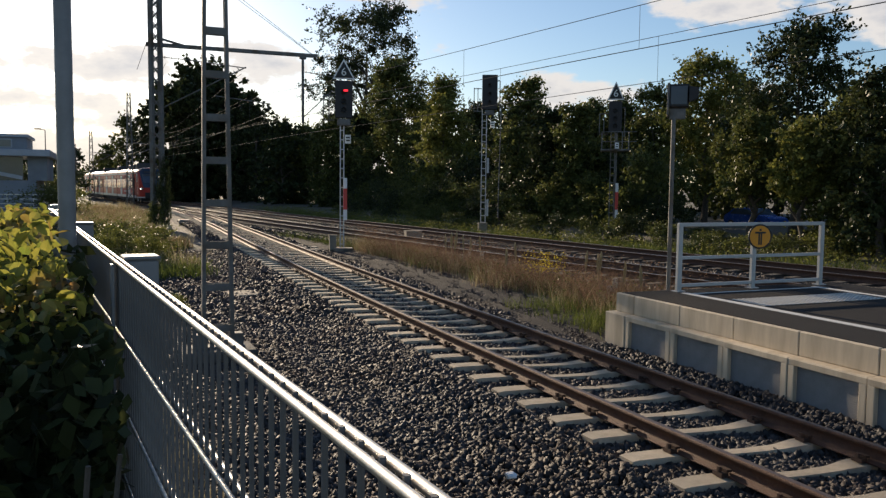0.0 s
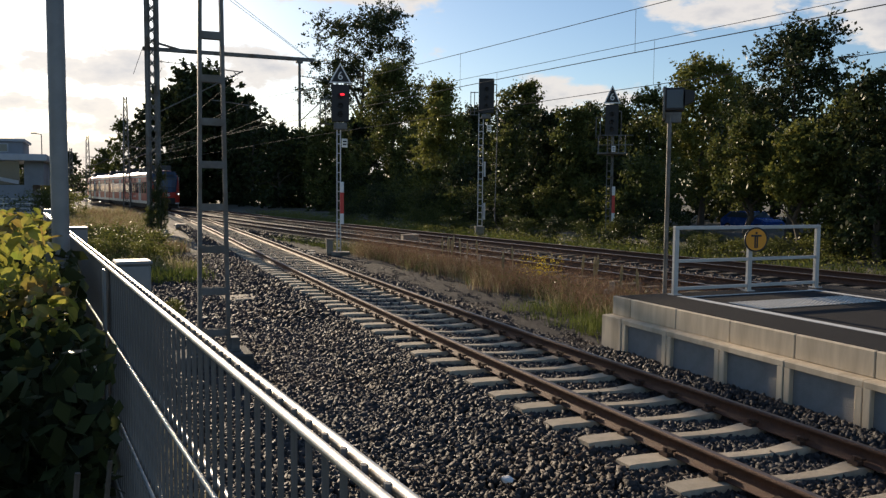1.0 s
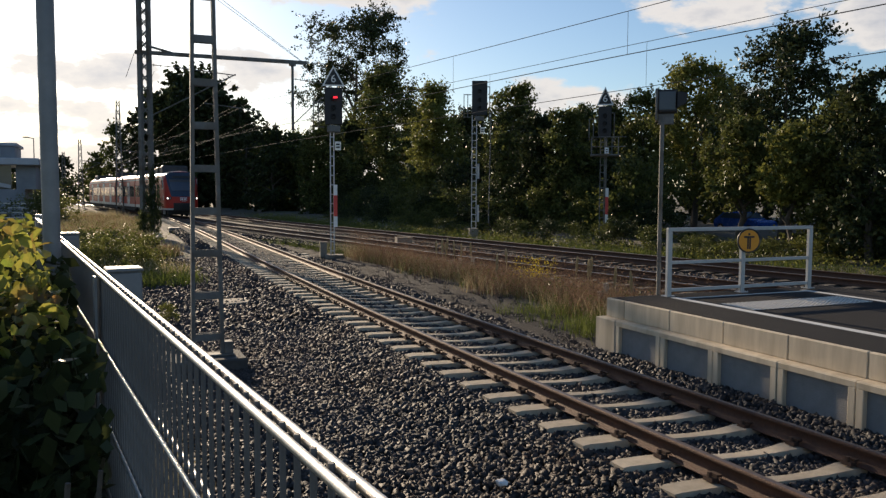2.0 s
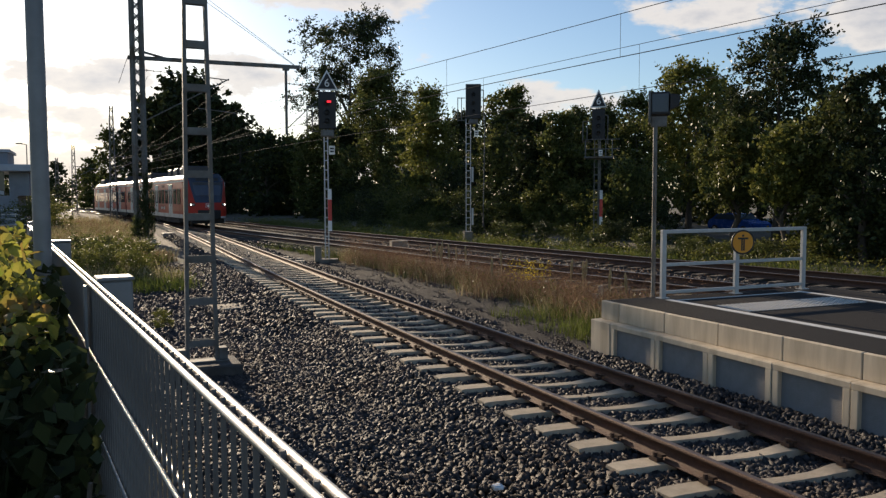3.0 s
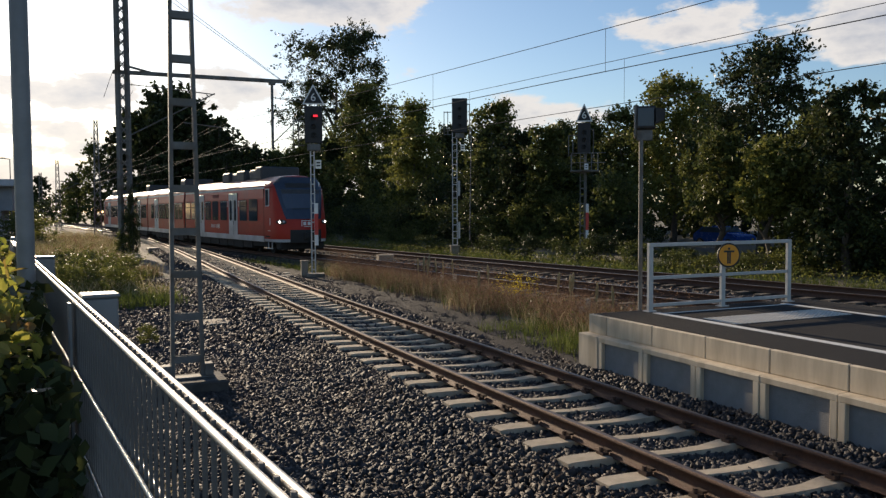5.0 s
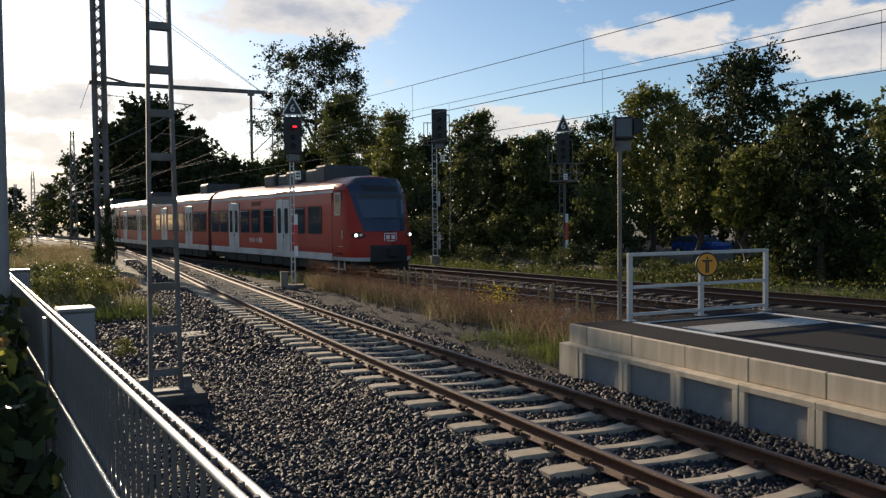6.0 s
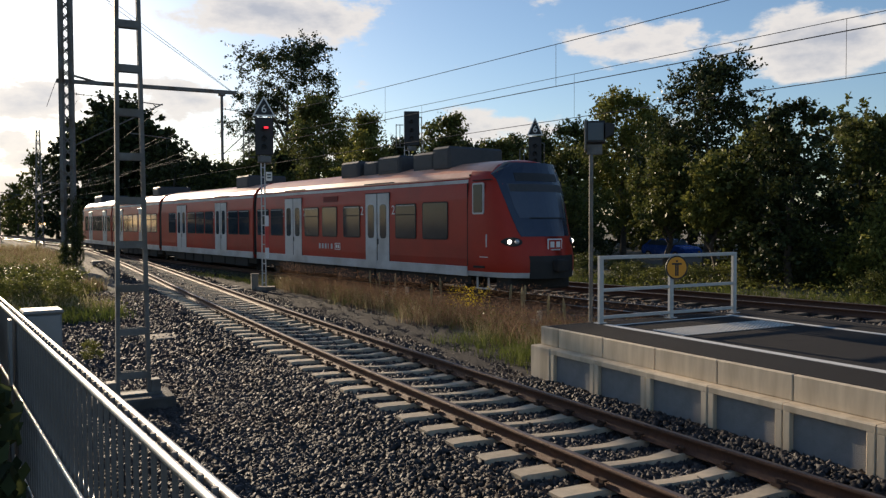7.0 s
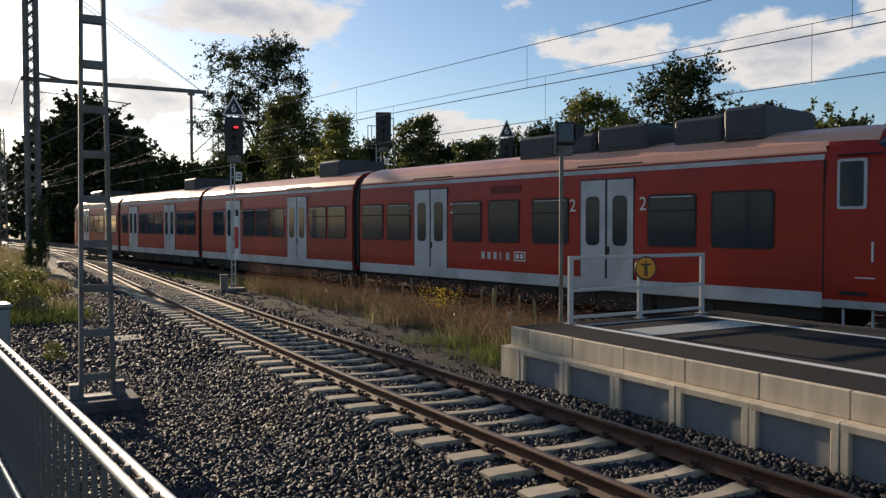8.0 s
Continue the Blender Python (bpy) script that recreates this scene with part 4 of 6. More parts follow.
def lattice(bm, x, y, z0, z1, w0, w1, leg=0.05, pitch=0.55, brace=0.022):
    """Four corner angles with crossed braces on each face."""
    def cor(i, z):
        w = w0 + (w1 - w0) * (z - z0) / (z1 - z0)
        sx, sy = ((-1, -1), (1, -1), (1, 1), (-1, 1))[i % 4]
        return (x + sx * w / 2, y + sy * w / 2, z)
    for i in range(4):
        bar(bm, cor(i, z0), cor(i, z1), leg, leg)
    n = max(2, int((z1 - z0) / pitch))
    for k in range(n):
        za, zb = z0 + (z1 - z0) * k / n, z0 + (z1 - z0) * (k + 1) / n
        for i in range(4):
            bar(bm, cor(i, za), cor(i + 1, zb), brace, brace)
            bar(bm, cor(i + 1, za), cor(i, zb), brace, brace)
    return bm


def insulator(bm, a, b, n=4, r=0.07):
    a, b = Vector(a), Vector(b)
    tube(bm, a, b, 0.022, 6)
    for k in range(n):
        c = a.lerp(b, (k + 0.5) / n)
        d = (b - a).normalized() * 0.018
        tube(bm, c - d, c + d, r, 8)


def build_gantry_mast():
    X, Y = -2.52, 43.5
    m = thing("catenary_mast", "tall steel lattice mast with a long cantilever arm over the tracks", "mast", pose(X, Y, -0.5))
    part("lattice", lattice(bmesh.new(), 0.0, 0.0, 0.2, 16.0, 0.50, 0.48, 0.20, 0.60, 0.05), M["mast"], m)
    part("foundation", boxes(((-0.7, -0.7, -0.2), (0.7, 0.7, 0.3)), bevel=0.03), M["concrete"], m)
    arm = bmesh.new()
    bar(arm, (-0.5, -0.1, 10.4), (9.2, -0.1, 10.44), 0.07, 0.20)
    bar(arm, (-0.5, 0.1, 10.4), (9.2, 0.1, 10.44), 0.07, 0.20)
    bar(arm, (0.3, 0, 10.75), (1.6, 0, 10.45), 0.08, 0.12)
    part("cantilever_arm", arm, M["mast"], m)
    tie = bmesh.new()
    tube(tie, (9.0, -0.06, 10.46), (2.4, -0.06, 15.0), 0.014, 6)
    tube(tie, (9.0, 0.06, 10.46), (2.2, 0.06, 14.9), 0.014, 6)
    tube(tie, (2.3, 0, 14.95), (0.2, 0, 16.0), 0.018, 6)
    tube(tie, (-0.5, 0, 10.4), (-1.0, -0.5, 8.9), 0.014, 6)
    part("tie_rod", tie, M["wire"], m)
    drop = bmesh.new()
    tube(drop, (8.35, 0, 10.4), (8.35, 0, 6.38), 0.085, 10)
    box(drop, (8.15, -0.12, 10.2), (8.55, 0.12, 10.46), 0.02)
    part("hanger_tube", drop, M["mast"], m)
    ins = bmesh.new()
    insulator(ins, (8.4, 0, 9.45), (9.6, 0, 9.33))
    tube(ins, (9.6, 0, 9.33), (10.3, 0, 9.25), 0.025, 8)
    part("top_bracket", ins, M["mast"], m)
    ins = bmesh.new()
    tube(ins, (8.4, 0, 6.75), (9.7, 0, 8.0), 0.03, 8)
    insulator(ins, (9.7, 0, 8.0), (10.2, 0, 8.45))
    part("strut_bracket", ins, M["mast"], m)
    low = bmesh.new()
    insulator(low, (0.3, 0, 9.75), (1.8, 0, 9.68))
    tube(low, (1.8, 0, 9.68), (5.0, 0, 9.44), 0.03, 8)
    tube(low, (0.3, 0, 6.9), (5.0, 0, 9.5), 0.035, 8)
    tube(low, (3.2, 0, 7.75), (6.46, 0, 7.43), 0.028, 8)
    tube(low, (6.3, 0, 7.43), (6.3, 0, 7.1), 0.02, 6)
    part("cantilever_tube", low, M["mast"], m)


build_gantry_mast()


def far_mast(x, y, h, arm):
    m = thing("distant_mast", "slim steel lattice mast farther along the line", "mast", pose(x, y, -0.5), "distant masts")
    part("lattice", lattice(bmesh.new(), 0, 0, 0, h, 0.75, 0.3, 0.09, 0.9, 0.05), M["mast"], m)
    if arm:
        bm = bmesh.new()
        tube(bm, (0.2, 0, 7.2), (arm, 0, 6.8), 0.04, 6)
        tube(bm, (0.2, 0, 5.6), (arm * 0.8, 0, 6.9), 0.04, 6)
        part("cantilever_tube", bm, M["mast"], m)


far_mast(-2.78, 90.2, 12.6, 3.6)
far_mast(-7.2, 125.0, 10.35, 3.4)
far_mast(-10.1, 145.0, 9.3, 0)


# ---- overhead line ----
def wire(name, pts, r, label):
    cu = bpy.data.curves.new(name, "CURVE")
    cu.dimensions = "3D"
    cu.bevel_depth, cu.bevel_resolution = r, 1
    sp = cu.splines.new("POLY")
    sp.points.add(len(pts) - 1)
    for q, p in zip(sp.points, pts):
        q.co = (*p, 1)
    cu.materials.append(M["wire"])
    return tagged(new(name, cu), label, "overhead wire")


def catenary(fn, zc, zm, sag, supports, off, first, gap):
    """Contact wire, sagging messenger wire, and droppers between supports."""
    for a, b in zip(supports, supports[1:]):
        ys = np.linspace(a, b, 24)
        def zmes(y):
            s = (y - a) / (b - a)
            return zm + sag - 4 * sag * s * (1 - s)
        wire("messenger_wire", [(float(fn(y)) + off, y, zmes(y)) for y in ys], 0.010, "thin sagging messenger wire above the track")
        wire("contact_wire", [(float(fn(y)) + off, y, zc) for y in ys], 0.012, "straight contact wire above the track")
        for k in range(math.ceil((a + 1 - first) / gap), int((b - 1 - first) // gap) + 1):
            y = first + k * gap
            wire("dropper", [(float(fn(y)) + off, y, zmes(y)), (float(fn(y)) + off, y, zc)], 0.006, "short dropper between two overhead wires")


catenary(track_b, 5.78, 6.90, 0.60, [-14.0, 43.5, 90.0, 150.0], -0.2, 12.9, 8.4)
catenary(track_c, 5.66, 7.12, 0.25, [-20.0, 43.5, 92.0, 150.0], -0.2, 17.1, 9.0)
for k, (xa, za, xb, zb) in enumerate([(-2.0, 8.9, -3.3, 6.6), (-2.0, 6.2, -3.3, 6.0), (2.2, 8.6, -1.4, 6.5), (3.8, 6.4, -0.9, 5.6), (-2.0, 5.4, -3.3, 5.2), (2.5, 7.2, -2.2, 6.1)]):
    wire("feeder_wire", [(xa, 43.5, za), ((xa + xb) / 2, 66, (za + zb) / 2 - 0.5), (xb, 90.0, zb)], 0.011, "slack feeder wire between two masts")


# ---- signals ----
def triangle_board(parent, z0, h, w, y):
    tri = [(-w / 2, z0), (w / 2, z0), (0, z0 + h)]
    b = part("triangle_board", prism(bmesh.new(), tri, y, y + 0.02, "y"), M["white"], parent, "white-edged black triangle board")
    c = (0, z0 + h / 3)
    inner = [(c[0] + (u - c[0]) * 0.80, c[1] + (v - c[1]) * 0.80) for u, v in tri]
    part("board_face", prism(bmesh.new(), inner, y - 0.006, y + 0.004, "y"), M["black"], b)
    text_mesh("6", h * 0.55, "numeral", M["white"], b, pose(0, y - 0.010, z0 + h * 0.34, 90, 0, 0))


def mast_board(parent, x, z0, y, seg=0.36):
    """White-red-white mast plate."""
    for k, (mname, n) in enumerate((("white", 1.0), ("red_sign", 2.0), ("white", 1.0))):
        z1 = z0 + seg * n
        part("mast_plate", boxes(((x - 0.07, y - 0.02, z0), (x + 0.07, y, z1))), M[mname], parent, "red mast plate" if k == 1 else "white mast plate")
        z0 = z1


M["red_lamp"] = glow("red_signal_lamp", (1.0, 0.03, 0.05), 1.0)


def ladder(bm, x, y, z0, z1, w=0.22, r=0.018):
    for s in (-1, 1):
        bar(bm, (x + s * w / 2, y, z0), (x + s * w / 2, y, z1), r * 2, r * 2)
    z = z0 + 0.15
    while z < z1:
        bar(bm, (x - w / 2, y, z), (x + w / 2, y, z), r * 1.6, r * 1.6)
        z += 0.36


def light_signal(x, y, yaw, name_label, top, bot, w, board, lit, cage, platform, slim, mast_w, mast_x):
    s = thing("light_signal", name_label, "railway signal", pose(x, y, -0.4, 0, 0, yaw), "light signals")
    bm = bmesh.new()
    ladder(bm, mast_x, 0, 0.15, bot + 0.45, mast_w, 0.024)
    part("mast", bm, M["rail_paint"] if slim else M["mast"], s, "grey channel mast with rungs")
    if platform:
        bm = bmesh.new()
        bar(bm, (mast_x + 0.17, 0.03, 0.1), (mast_x + 0.17, 0.03, bot + 0.4), 0.07, 0.07)
        part("mast_tube", bm, M["mast"], s)
    elif not board:
        bm = bmesh.new()
        bar(bm, (0.52, 0.1, 0.9), (0.62, 0.1, bot + 0.2), 0.05, 0.05)
        part("conduit", bm, M["mast"], s, "thin grey conduit beside the mast")
        part("mast_plate", boxes(((mast_x + 0.17, -0.03, 1.0), (mast_x + 0.28, -0.01, 1.9)), ((mast_x + 0.17, -0.03, 3.3), (mast_x + 0.28, -0.01, 4.1))), M["rail_paint"], s, "pale edge of a mast plate")
    part("foundation", boxes(((-0.35, -0.3, -0.1), (0.35, 0.3, 0.16)), bevel=0.02), M["box_grey"], s)
    part("screen", boxes(((-w / 2, -0.10, bot), (w / 2, -0.03, top)), bevel=0.03), M["black"], s, "black signal screen")
    part("lamp_case", boxes(((-w / 2 + 0.06, -0.03, bot + 0.08), (w / 2 - 0.06, 0.30, top - 0.08)), bevel=0.03), M["black"], s)
    for k, zf in enumerate((0.70, 0.45, 0.22)):
        bm = bmesh.new()
        tube(bm, (0.0, -0.24, bot + (top - bot) * zf), (0.0, -0.09, bot + (top - bot) * zf), 0.085, 12, cap=False)
        part("hood", bm, M["black"], s)
    if lit:
        part("red_lamp", boxes(((-0.01, -0.26, bot + (top - bot) * 0.70), (0.15, -0.20, bot + (top - bot) * 0.75)), bevel=0.01), M["red_lamp"], s, "lit red lamp")
    if board:
        triangle_board(s, top + 0.05, board[0], board[1], -0.10)
    if cage:
        bm = bmesh.new()
        x0, x1 = (-w / 2 - 0.42, -w / 2 - 0.02)
        for zz in (bot - 0.08, bot + (top - bot) * 0.60):
            bar(bm, (x0, 0.5, zz), (x0, -0.05, zz), 0.04, 0.04)
            bar(bm, (x0, -0.05, zz), (x1, -0.05, zz), 0.04, 0.04)
        for xx in (x0, x0 + 0.2):
            bar(bm, (xx, -0.05, bot - 0.08), (xx, -0.05, bot + (top - bot) * 0.62), 0.04, 0.04)
        part("service_cage", bm, M["mast"], s, "grey service cage of bars")
        if not lit:
            bm = bmesh.new()
            bar(bm, (w / 2 + 0.13, 0.1, bot - 0.2), (w / 2 + 0.13, 0.1, top - 0.3), 0.05, 0.05)
            bar(bm, (w / 2, 0.1, top - 0.3), (w / 2 + 0.13, 0.1, top - 0.3), 0.05, 0.05)
            part("side_frame", bm, M["mast"], s, "bent bar beside the screen")
    if platform:
        part("service_platform", boxes(((-0.65, -0.5, bot - 0.88), (0.7, 0.6, bot - 0.80)), bevel=0.01), M["mast"], s)
        bm = bmesh.new()
        for xx, yy in ((-0.6, -0.45), (0.65, -0.45), (0.65, 0.55), (-0.6, 0.55), (0.35, -0.45)):
            bar(bm, (xx, yy, bot - 0.85), (xx, yy, bot), 0.04, 0.04)
        for zz in (bot - 0.45, bot):
            bar(bm, (-0.62, -0.45, zz), (1.0, -0.45, zz), 0.035, 0.035)
            bar(bm, (-0.6, -0.45, zz), (-0.6, 0.55, zz), 0.035, 0.035)
            bar(bm, (0.65, -0.45, zz), (0.65, 0.55, zz), 0.035, 0.035)
        part("platform_rail", bm, M["mast"], s)
        part("number_plate", boxes(((0.02, -0.48, bot - 0.78), (0.20, -0.46, bot - 0.50))), M["white"], s, "small white plate with bars")
        part("plate_bar", boxes(((0.06, -0.486, bot - 0.71), (0.16, -0.478, bot - 0.67)), ((0.06, -0.486, bot - 0.61), (0.16, -0.478, bot - 0.57))), M["black"], s)
    if slim and not platform:
        part("small_lamp_case", boxes(((-0.25, -0.12, bot - 0.28), (0.25, 0.12, bot - 0.02)), bevel=0.03), M["mast"], s)
        part("number_plate", boxes(((0.05, -0.09, bot - 0.95), (0.27, -0.07, bot - 0.62))), M["galv"], s, "small grey plate with bars")
        part("plate_bar", boxes(((0.09, -0.096, bot - 0.75), (0.23, -0.088, bot - 0.70)), ((0.09, -0.096, bot - 0.86), (0.23, -0.088, bot - 0.81))), M["black"], s)
    return s


s1 = light_signal(3.13, 24.85, -15, "tall light signal showing red, triangle board on top", 6.47, 5.07, 0.66, (0.76, 0.84), True, True, False, True, 0.13, -0.06)
mast_board(s1, 0.06, 1.22, -0.06, 0.40)
s2 = light_signal(13.72, 34.0, -25, "dark light signal with service cage on a slim mast", 8.5, 6.66, 0.82, None, False, True, False, True, 0.24, -0.27)
s3 = light_signal(17.14, 27.4, -35, "dark light signal with triangle board and service platform", 6.67, 5.20, 0.62, (0.87, 0.78), False, True, True, False, 0.20, -0.08)
mast_board(s3, 0.16, 1.12, -0.10, 0.42)


def build_mirror_signal():
    s = thing("platform_signal", "grey square repeater box on a thin post beside the platform end", "railway signal", pose(4.19, 6.96, -0.4, 0, 0, -38))
    bm = bmesh.new()
    tube(bm, (0, 0, 0), (0, 0, 3.9), 0.038, 12)
    part("post", bm, M["mast"], s, smooth=True)
    part("bracket_plate", boxes(((-0.08, -0.03, 3.76), (0.20, 0.05, 3.95)), bevel=0.01), M["mast"], s)
    part("box", boxes(((-0.10, -0.05, 3.97), (0.25, 0.22, 4.38)), bevel=0.02), M["black"], s)
    part("side_frame", boxes(((-0.125, -0.10, 3.82), (-0.085, 0.24, 4.40)), bevel=0.01), M["mast"], s)
    part("lens_plate", boxes(((-0.06, -0.066, 4.02), (0.22, -0.05, 4.34))), M["front_glass"], s, "dark glossy display face")
    bm = bmesh.new()
    prism(bm, [(0.25, 4.05), (0.40, 4.12), (0.42, 4.30), (0.25, 4.33)], -0.16, 0.04, "y")
    part("hood", bm, M["black"], s)


build_mirror_signal()


# ---- railing and sign at the platform's end ----
def build_railing():
    X0, X1, Y, Z = 2.77, 5.66, 4.95, 0.566
    r = thing("platform_railing", "light grey painted steel railing closing the platform end", "railing", pose(0, Y, Z))
    for x, top in ((X0, 0.985), ((X0 + X1) / 2, 0.70), (X1, 0.985)):
        part("post", boxes(((x - 0.04, -0.03, 0), (x + 0.04, 0.03, top)), bevel=0.006), M["rail_paint"], r)
        part("foot_plate", boxes(((x - 0.08, -0.07, 0), (x + 0.08, 0.07, 0.012))), M["rail_paint"], r)
    part("top_bar", boxes(((X0 - 0.04, -0.03, 0.985), (X1 + 0.04, 0.03, 1.04)), bevel=0.006), M["rail_paint"], r)
    for z in (0.485, 0.065):
        part("cross_bar", boxes(((X0 + 0.04, -0.02, z), ((X0 + X1) / 2 - 0.04, 0.02, z + 0.05)), bevel=0.005), M["rail_paint"], r)
        part("cross_bar", boxes((((X0 + X1) / 2 + 0.04, -0.02, z), (X1 - 0.04, 0.02, z + 0.05)), bevel=0.005), M["rail_paint"], r)
    s = thing("round_sign", "round orange sign with dark rim and T mark on the railing", "sign", pose((X0 + X1) / 2 + 0.055, Y - 0.075, Z + 0.82, 0, 0, -16) @ Matrix.Scale(0.83, 4))
    bm = bmesh.new()
    tube(bm, (0, 0, 0), (0, 0.012, 0), 0.235, 40)
    part("rim", bm, M["black"], s)
    bm = bmesh.new()
    tube(bm, (0, -0.004, 0), (0, 0.006, 0), 0.205, 40)
    part("face", bm, M["orange"], s, "orange sign face")
    part("mark", boxes(((-0.105, -0.008, 0.055), (0.105, -0.002, 0.090)), ((-0.036, -0.008, -0.16), (-0.006, -0.002, 0.056)), ((0.006, -0.008, -0.16), (0.036, -0.002, 0.056)), ((-0.020, -0.008, 0.105), (0.020, -0.002, 0.145))), M["black"], s, "black T mark")


build_railing()


# ---- small things along the tracks ----
def small_things():
    mh = thing("shaft_cover", "pale rectangular concrete shaft cover in the gravel", "cover", pose(-2.42, 13.4, -0.355, 0, 0, 4))
    part("lid", boxes(((-0.33, -0.40, 0), (0.33, 0.40, 0.05)), bevel=0.012), M["sleeper"], mh)
    li = thing("litter", "crumpled white paper lying on the ballast", "litter", pose(-2.19, 0.9, -0.245, 12, 8, 30))
    bm = bmesh.new()
    bmesh.ops.create_icosphere(bm, subdivisions=2, radius=0.05)
    rng = random.Random(4)
    for v in bm.verts:
        v.co = Vector((v.co.x * 1.2, v.co.y, v.co.z * 0.5)) * rng.uniform(0.7, 1.25)
    part("paper", bm, M["white"], li)
    for x, y, h, w in ((2.75, 25.0, 0.62, 0.13), (7.6, 29.2, 0.5, 0.35), (13.0, 33.2, 0.65, 0.22)):
        b = thing("track_box", "weathered grey trackside connection box", "box", pose(x, y, -0.42, 0, 0, -8))
        part("case", boxes(((-w, -w * 0.7, 0.06), (w, w * 0.7, h)), bevel=0.015), M["box_grey"], b)
        part("lid", boxes(((-w - 0.02, -w * 0.7 - 0.02, h), (w + 0.02, w * 0.7 + 0.02, h + 0.05)), bevel=0.01), M["box_grey"], b)
        part("foot", boxes(((-w * 0.6, -w * 0.4, 0), (w * 0.6, w * 0.4, 0.06))), M["concrete"], b)
    for x, y, h in ((5.35, 10.3, 0.55), (5.0, 10.0, 0.42), (5.5, 17.6, 0.6), (5.2, 17.9, 0.55), (4.85, 17.7, 0.5), (6.3, 8.0, 0.5)):
        b = thing("marker_post", "short pale concrete marker post in the grass", "post", pose(x, y, -0.45, 2, 3, 20), "marker posts")
        part("post", boxes(((-0.05, -0.05, 0), (0.05, 0.05, h)), bevel=0.012), M["sleeper"], b)
    # point machine and boards at the turnout
    pm = thing("point_machine", "flat grey point machine beside the turnout", "box", pose(-0.75, 47.5, -0.35, 0, 0, -1))
    part("case", boxes(((-0.35, -0.6, 0), (0.35, 0.6, 0.28)), bevel=0.05), M["mast"], pm)
    for x, y in ((2.2, 26.6), (1.9, 27.6), (2.0, 25.4)):
        b = thing("concrete_slab", "pale flat slab lying beside the track", "slab", pose(x, y, -0.37, 2, 0, 15))
        part("slab", boxes(((-0.35, -0.12, 0), (0.35, 0.12, 0.06)), bevel=0.01), M["concrete"], b)


small_things()

# ---- foliage ----
def leaf_cards(P, size, rng, up=0.0, aspect=0.6, droop=None):
    """Small folded leaves at the points P: two quads each, turned at random. up: how far they lie flat."""
    n = len(P)
    d = rng.normal(size=(n, 3))
    if droop is not None:
        d = d + droop
    d /= np.linalg.norm(d, axis=1)[:, None]
    q = rng.normal(size=(n, 3)) + np.array([0, 0, up])
    s = np.cross(d, q)
    s /= np.linalg.norm(s, axis=1)[:, None] + 1e-9
    nn = np.cross(s, d)
    L = (size * rng.uniform(0.6, 1.3, n))[:, None]
    Wd = L * aspect * 0.5
    b, t = P - d * L * 0.5, P + d * L * 0.5
    m = P + nn * L * 0.10
    l, r = P + s * Wd - d * L * 0.08, P - s * Wd - d * L * 0.08
    V = np.stack([b, r, t, l], 1).reshape(-1, 3)
    return V, 4 * np.arange(n)[:, None] + np.array([[0, 1, 2, 3]])


def ovate_leaves(P, size, rng, up=0.0, aspect=0.6):
    """Larger leaves with a rounded outline, folded along the midrib."""
    n = len(P)
    d = rng.normal(size=(n, 3))
    d /= np.linalg.norm(d, axis=1)[:, None]
    s = np.cross(d, rng.normal(size=(n, 3)) + np.array([0, 0, up]))
    s /= np.linalg.norm(s, axis=1)[:, None] + 1e-9
    nn = np.cross(s, d)
    L = (size * rng.uniform(0.6, 1.3, n))[:, None]
    rows = []
    for a, w in ((-0.5, 0.0), (-0.28, 0.42), (0.05, 0.5), (0.33, 0.27), (0.5, 0.0)):
        c = P + d * L * a - nn * L * 0.16 * (a + 0.2) ** 2
        rows.append((c, c + s * L * aspect * w + nn * L * w * 0.22, c - s * L * aspect * w + nn * L * w * 0.22))
    V = np.stack([rows[0][0], rows[4][0]] + [q for r in rows[1:4] for q in r], 1).reshape(-1, 3)
    i = 11 * np.arange(n)[:, None]
    F = []
    for o in (1, 2):
        F += [[0, 2, 2 + o, 2 + o], [2, 5, 5 + o, 2 + o], [5, 8, 8 + o, 5 + o], [8, 1, 8 + o, 8 + o]]
    quads = [f for f in F if f[2] != f[3]]
    tris = [f[:3] for f in F if f[2] == f[3]]
    faces = [tuple(r) for f in quads for r in (i + np.array([f])).tolist()] + [tuple(r) for f in tris for r in (i + np.array([f])).tolist()]
    return V, faces


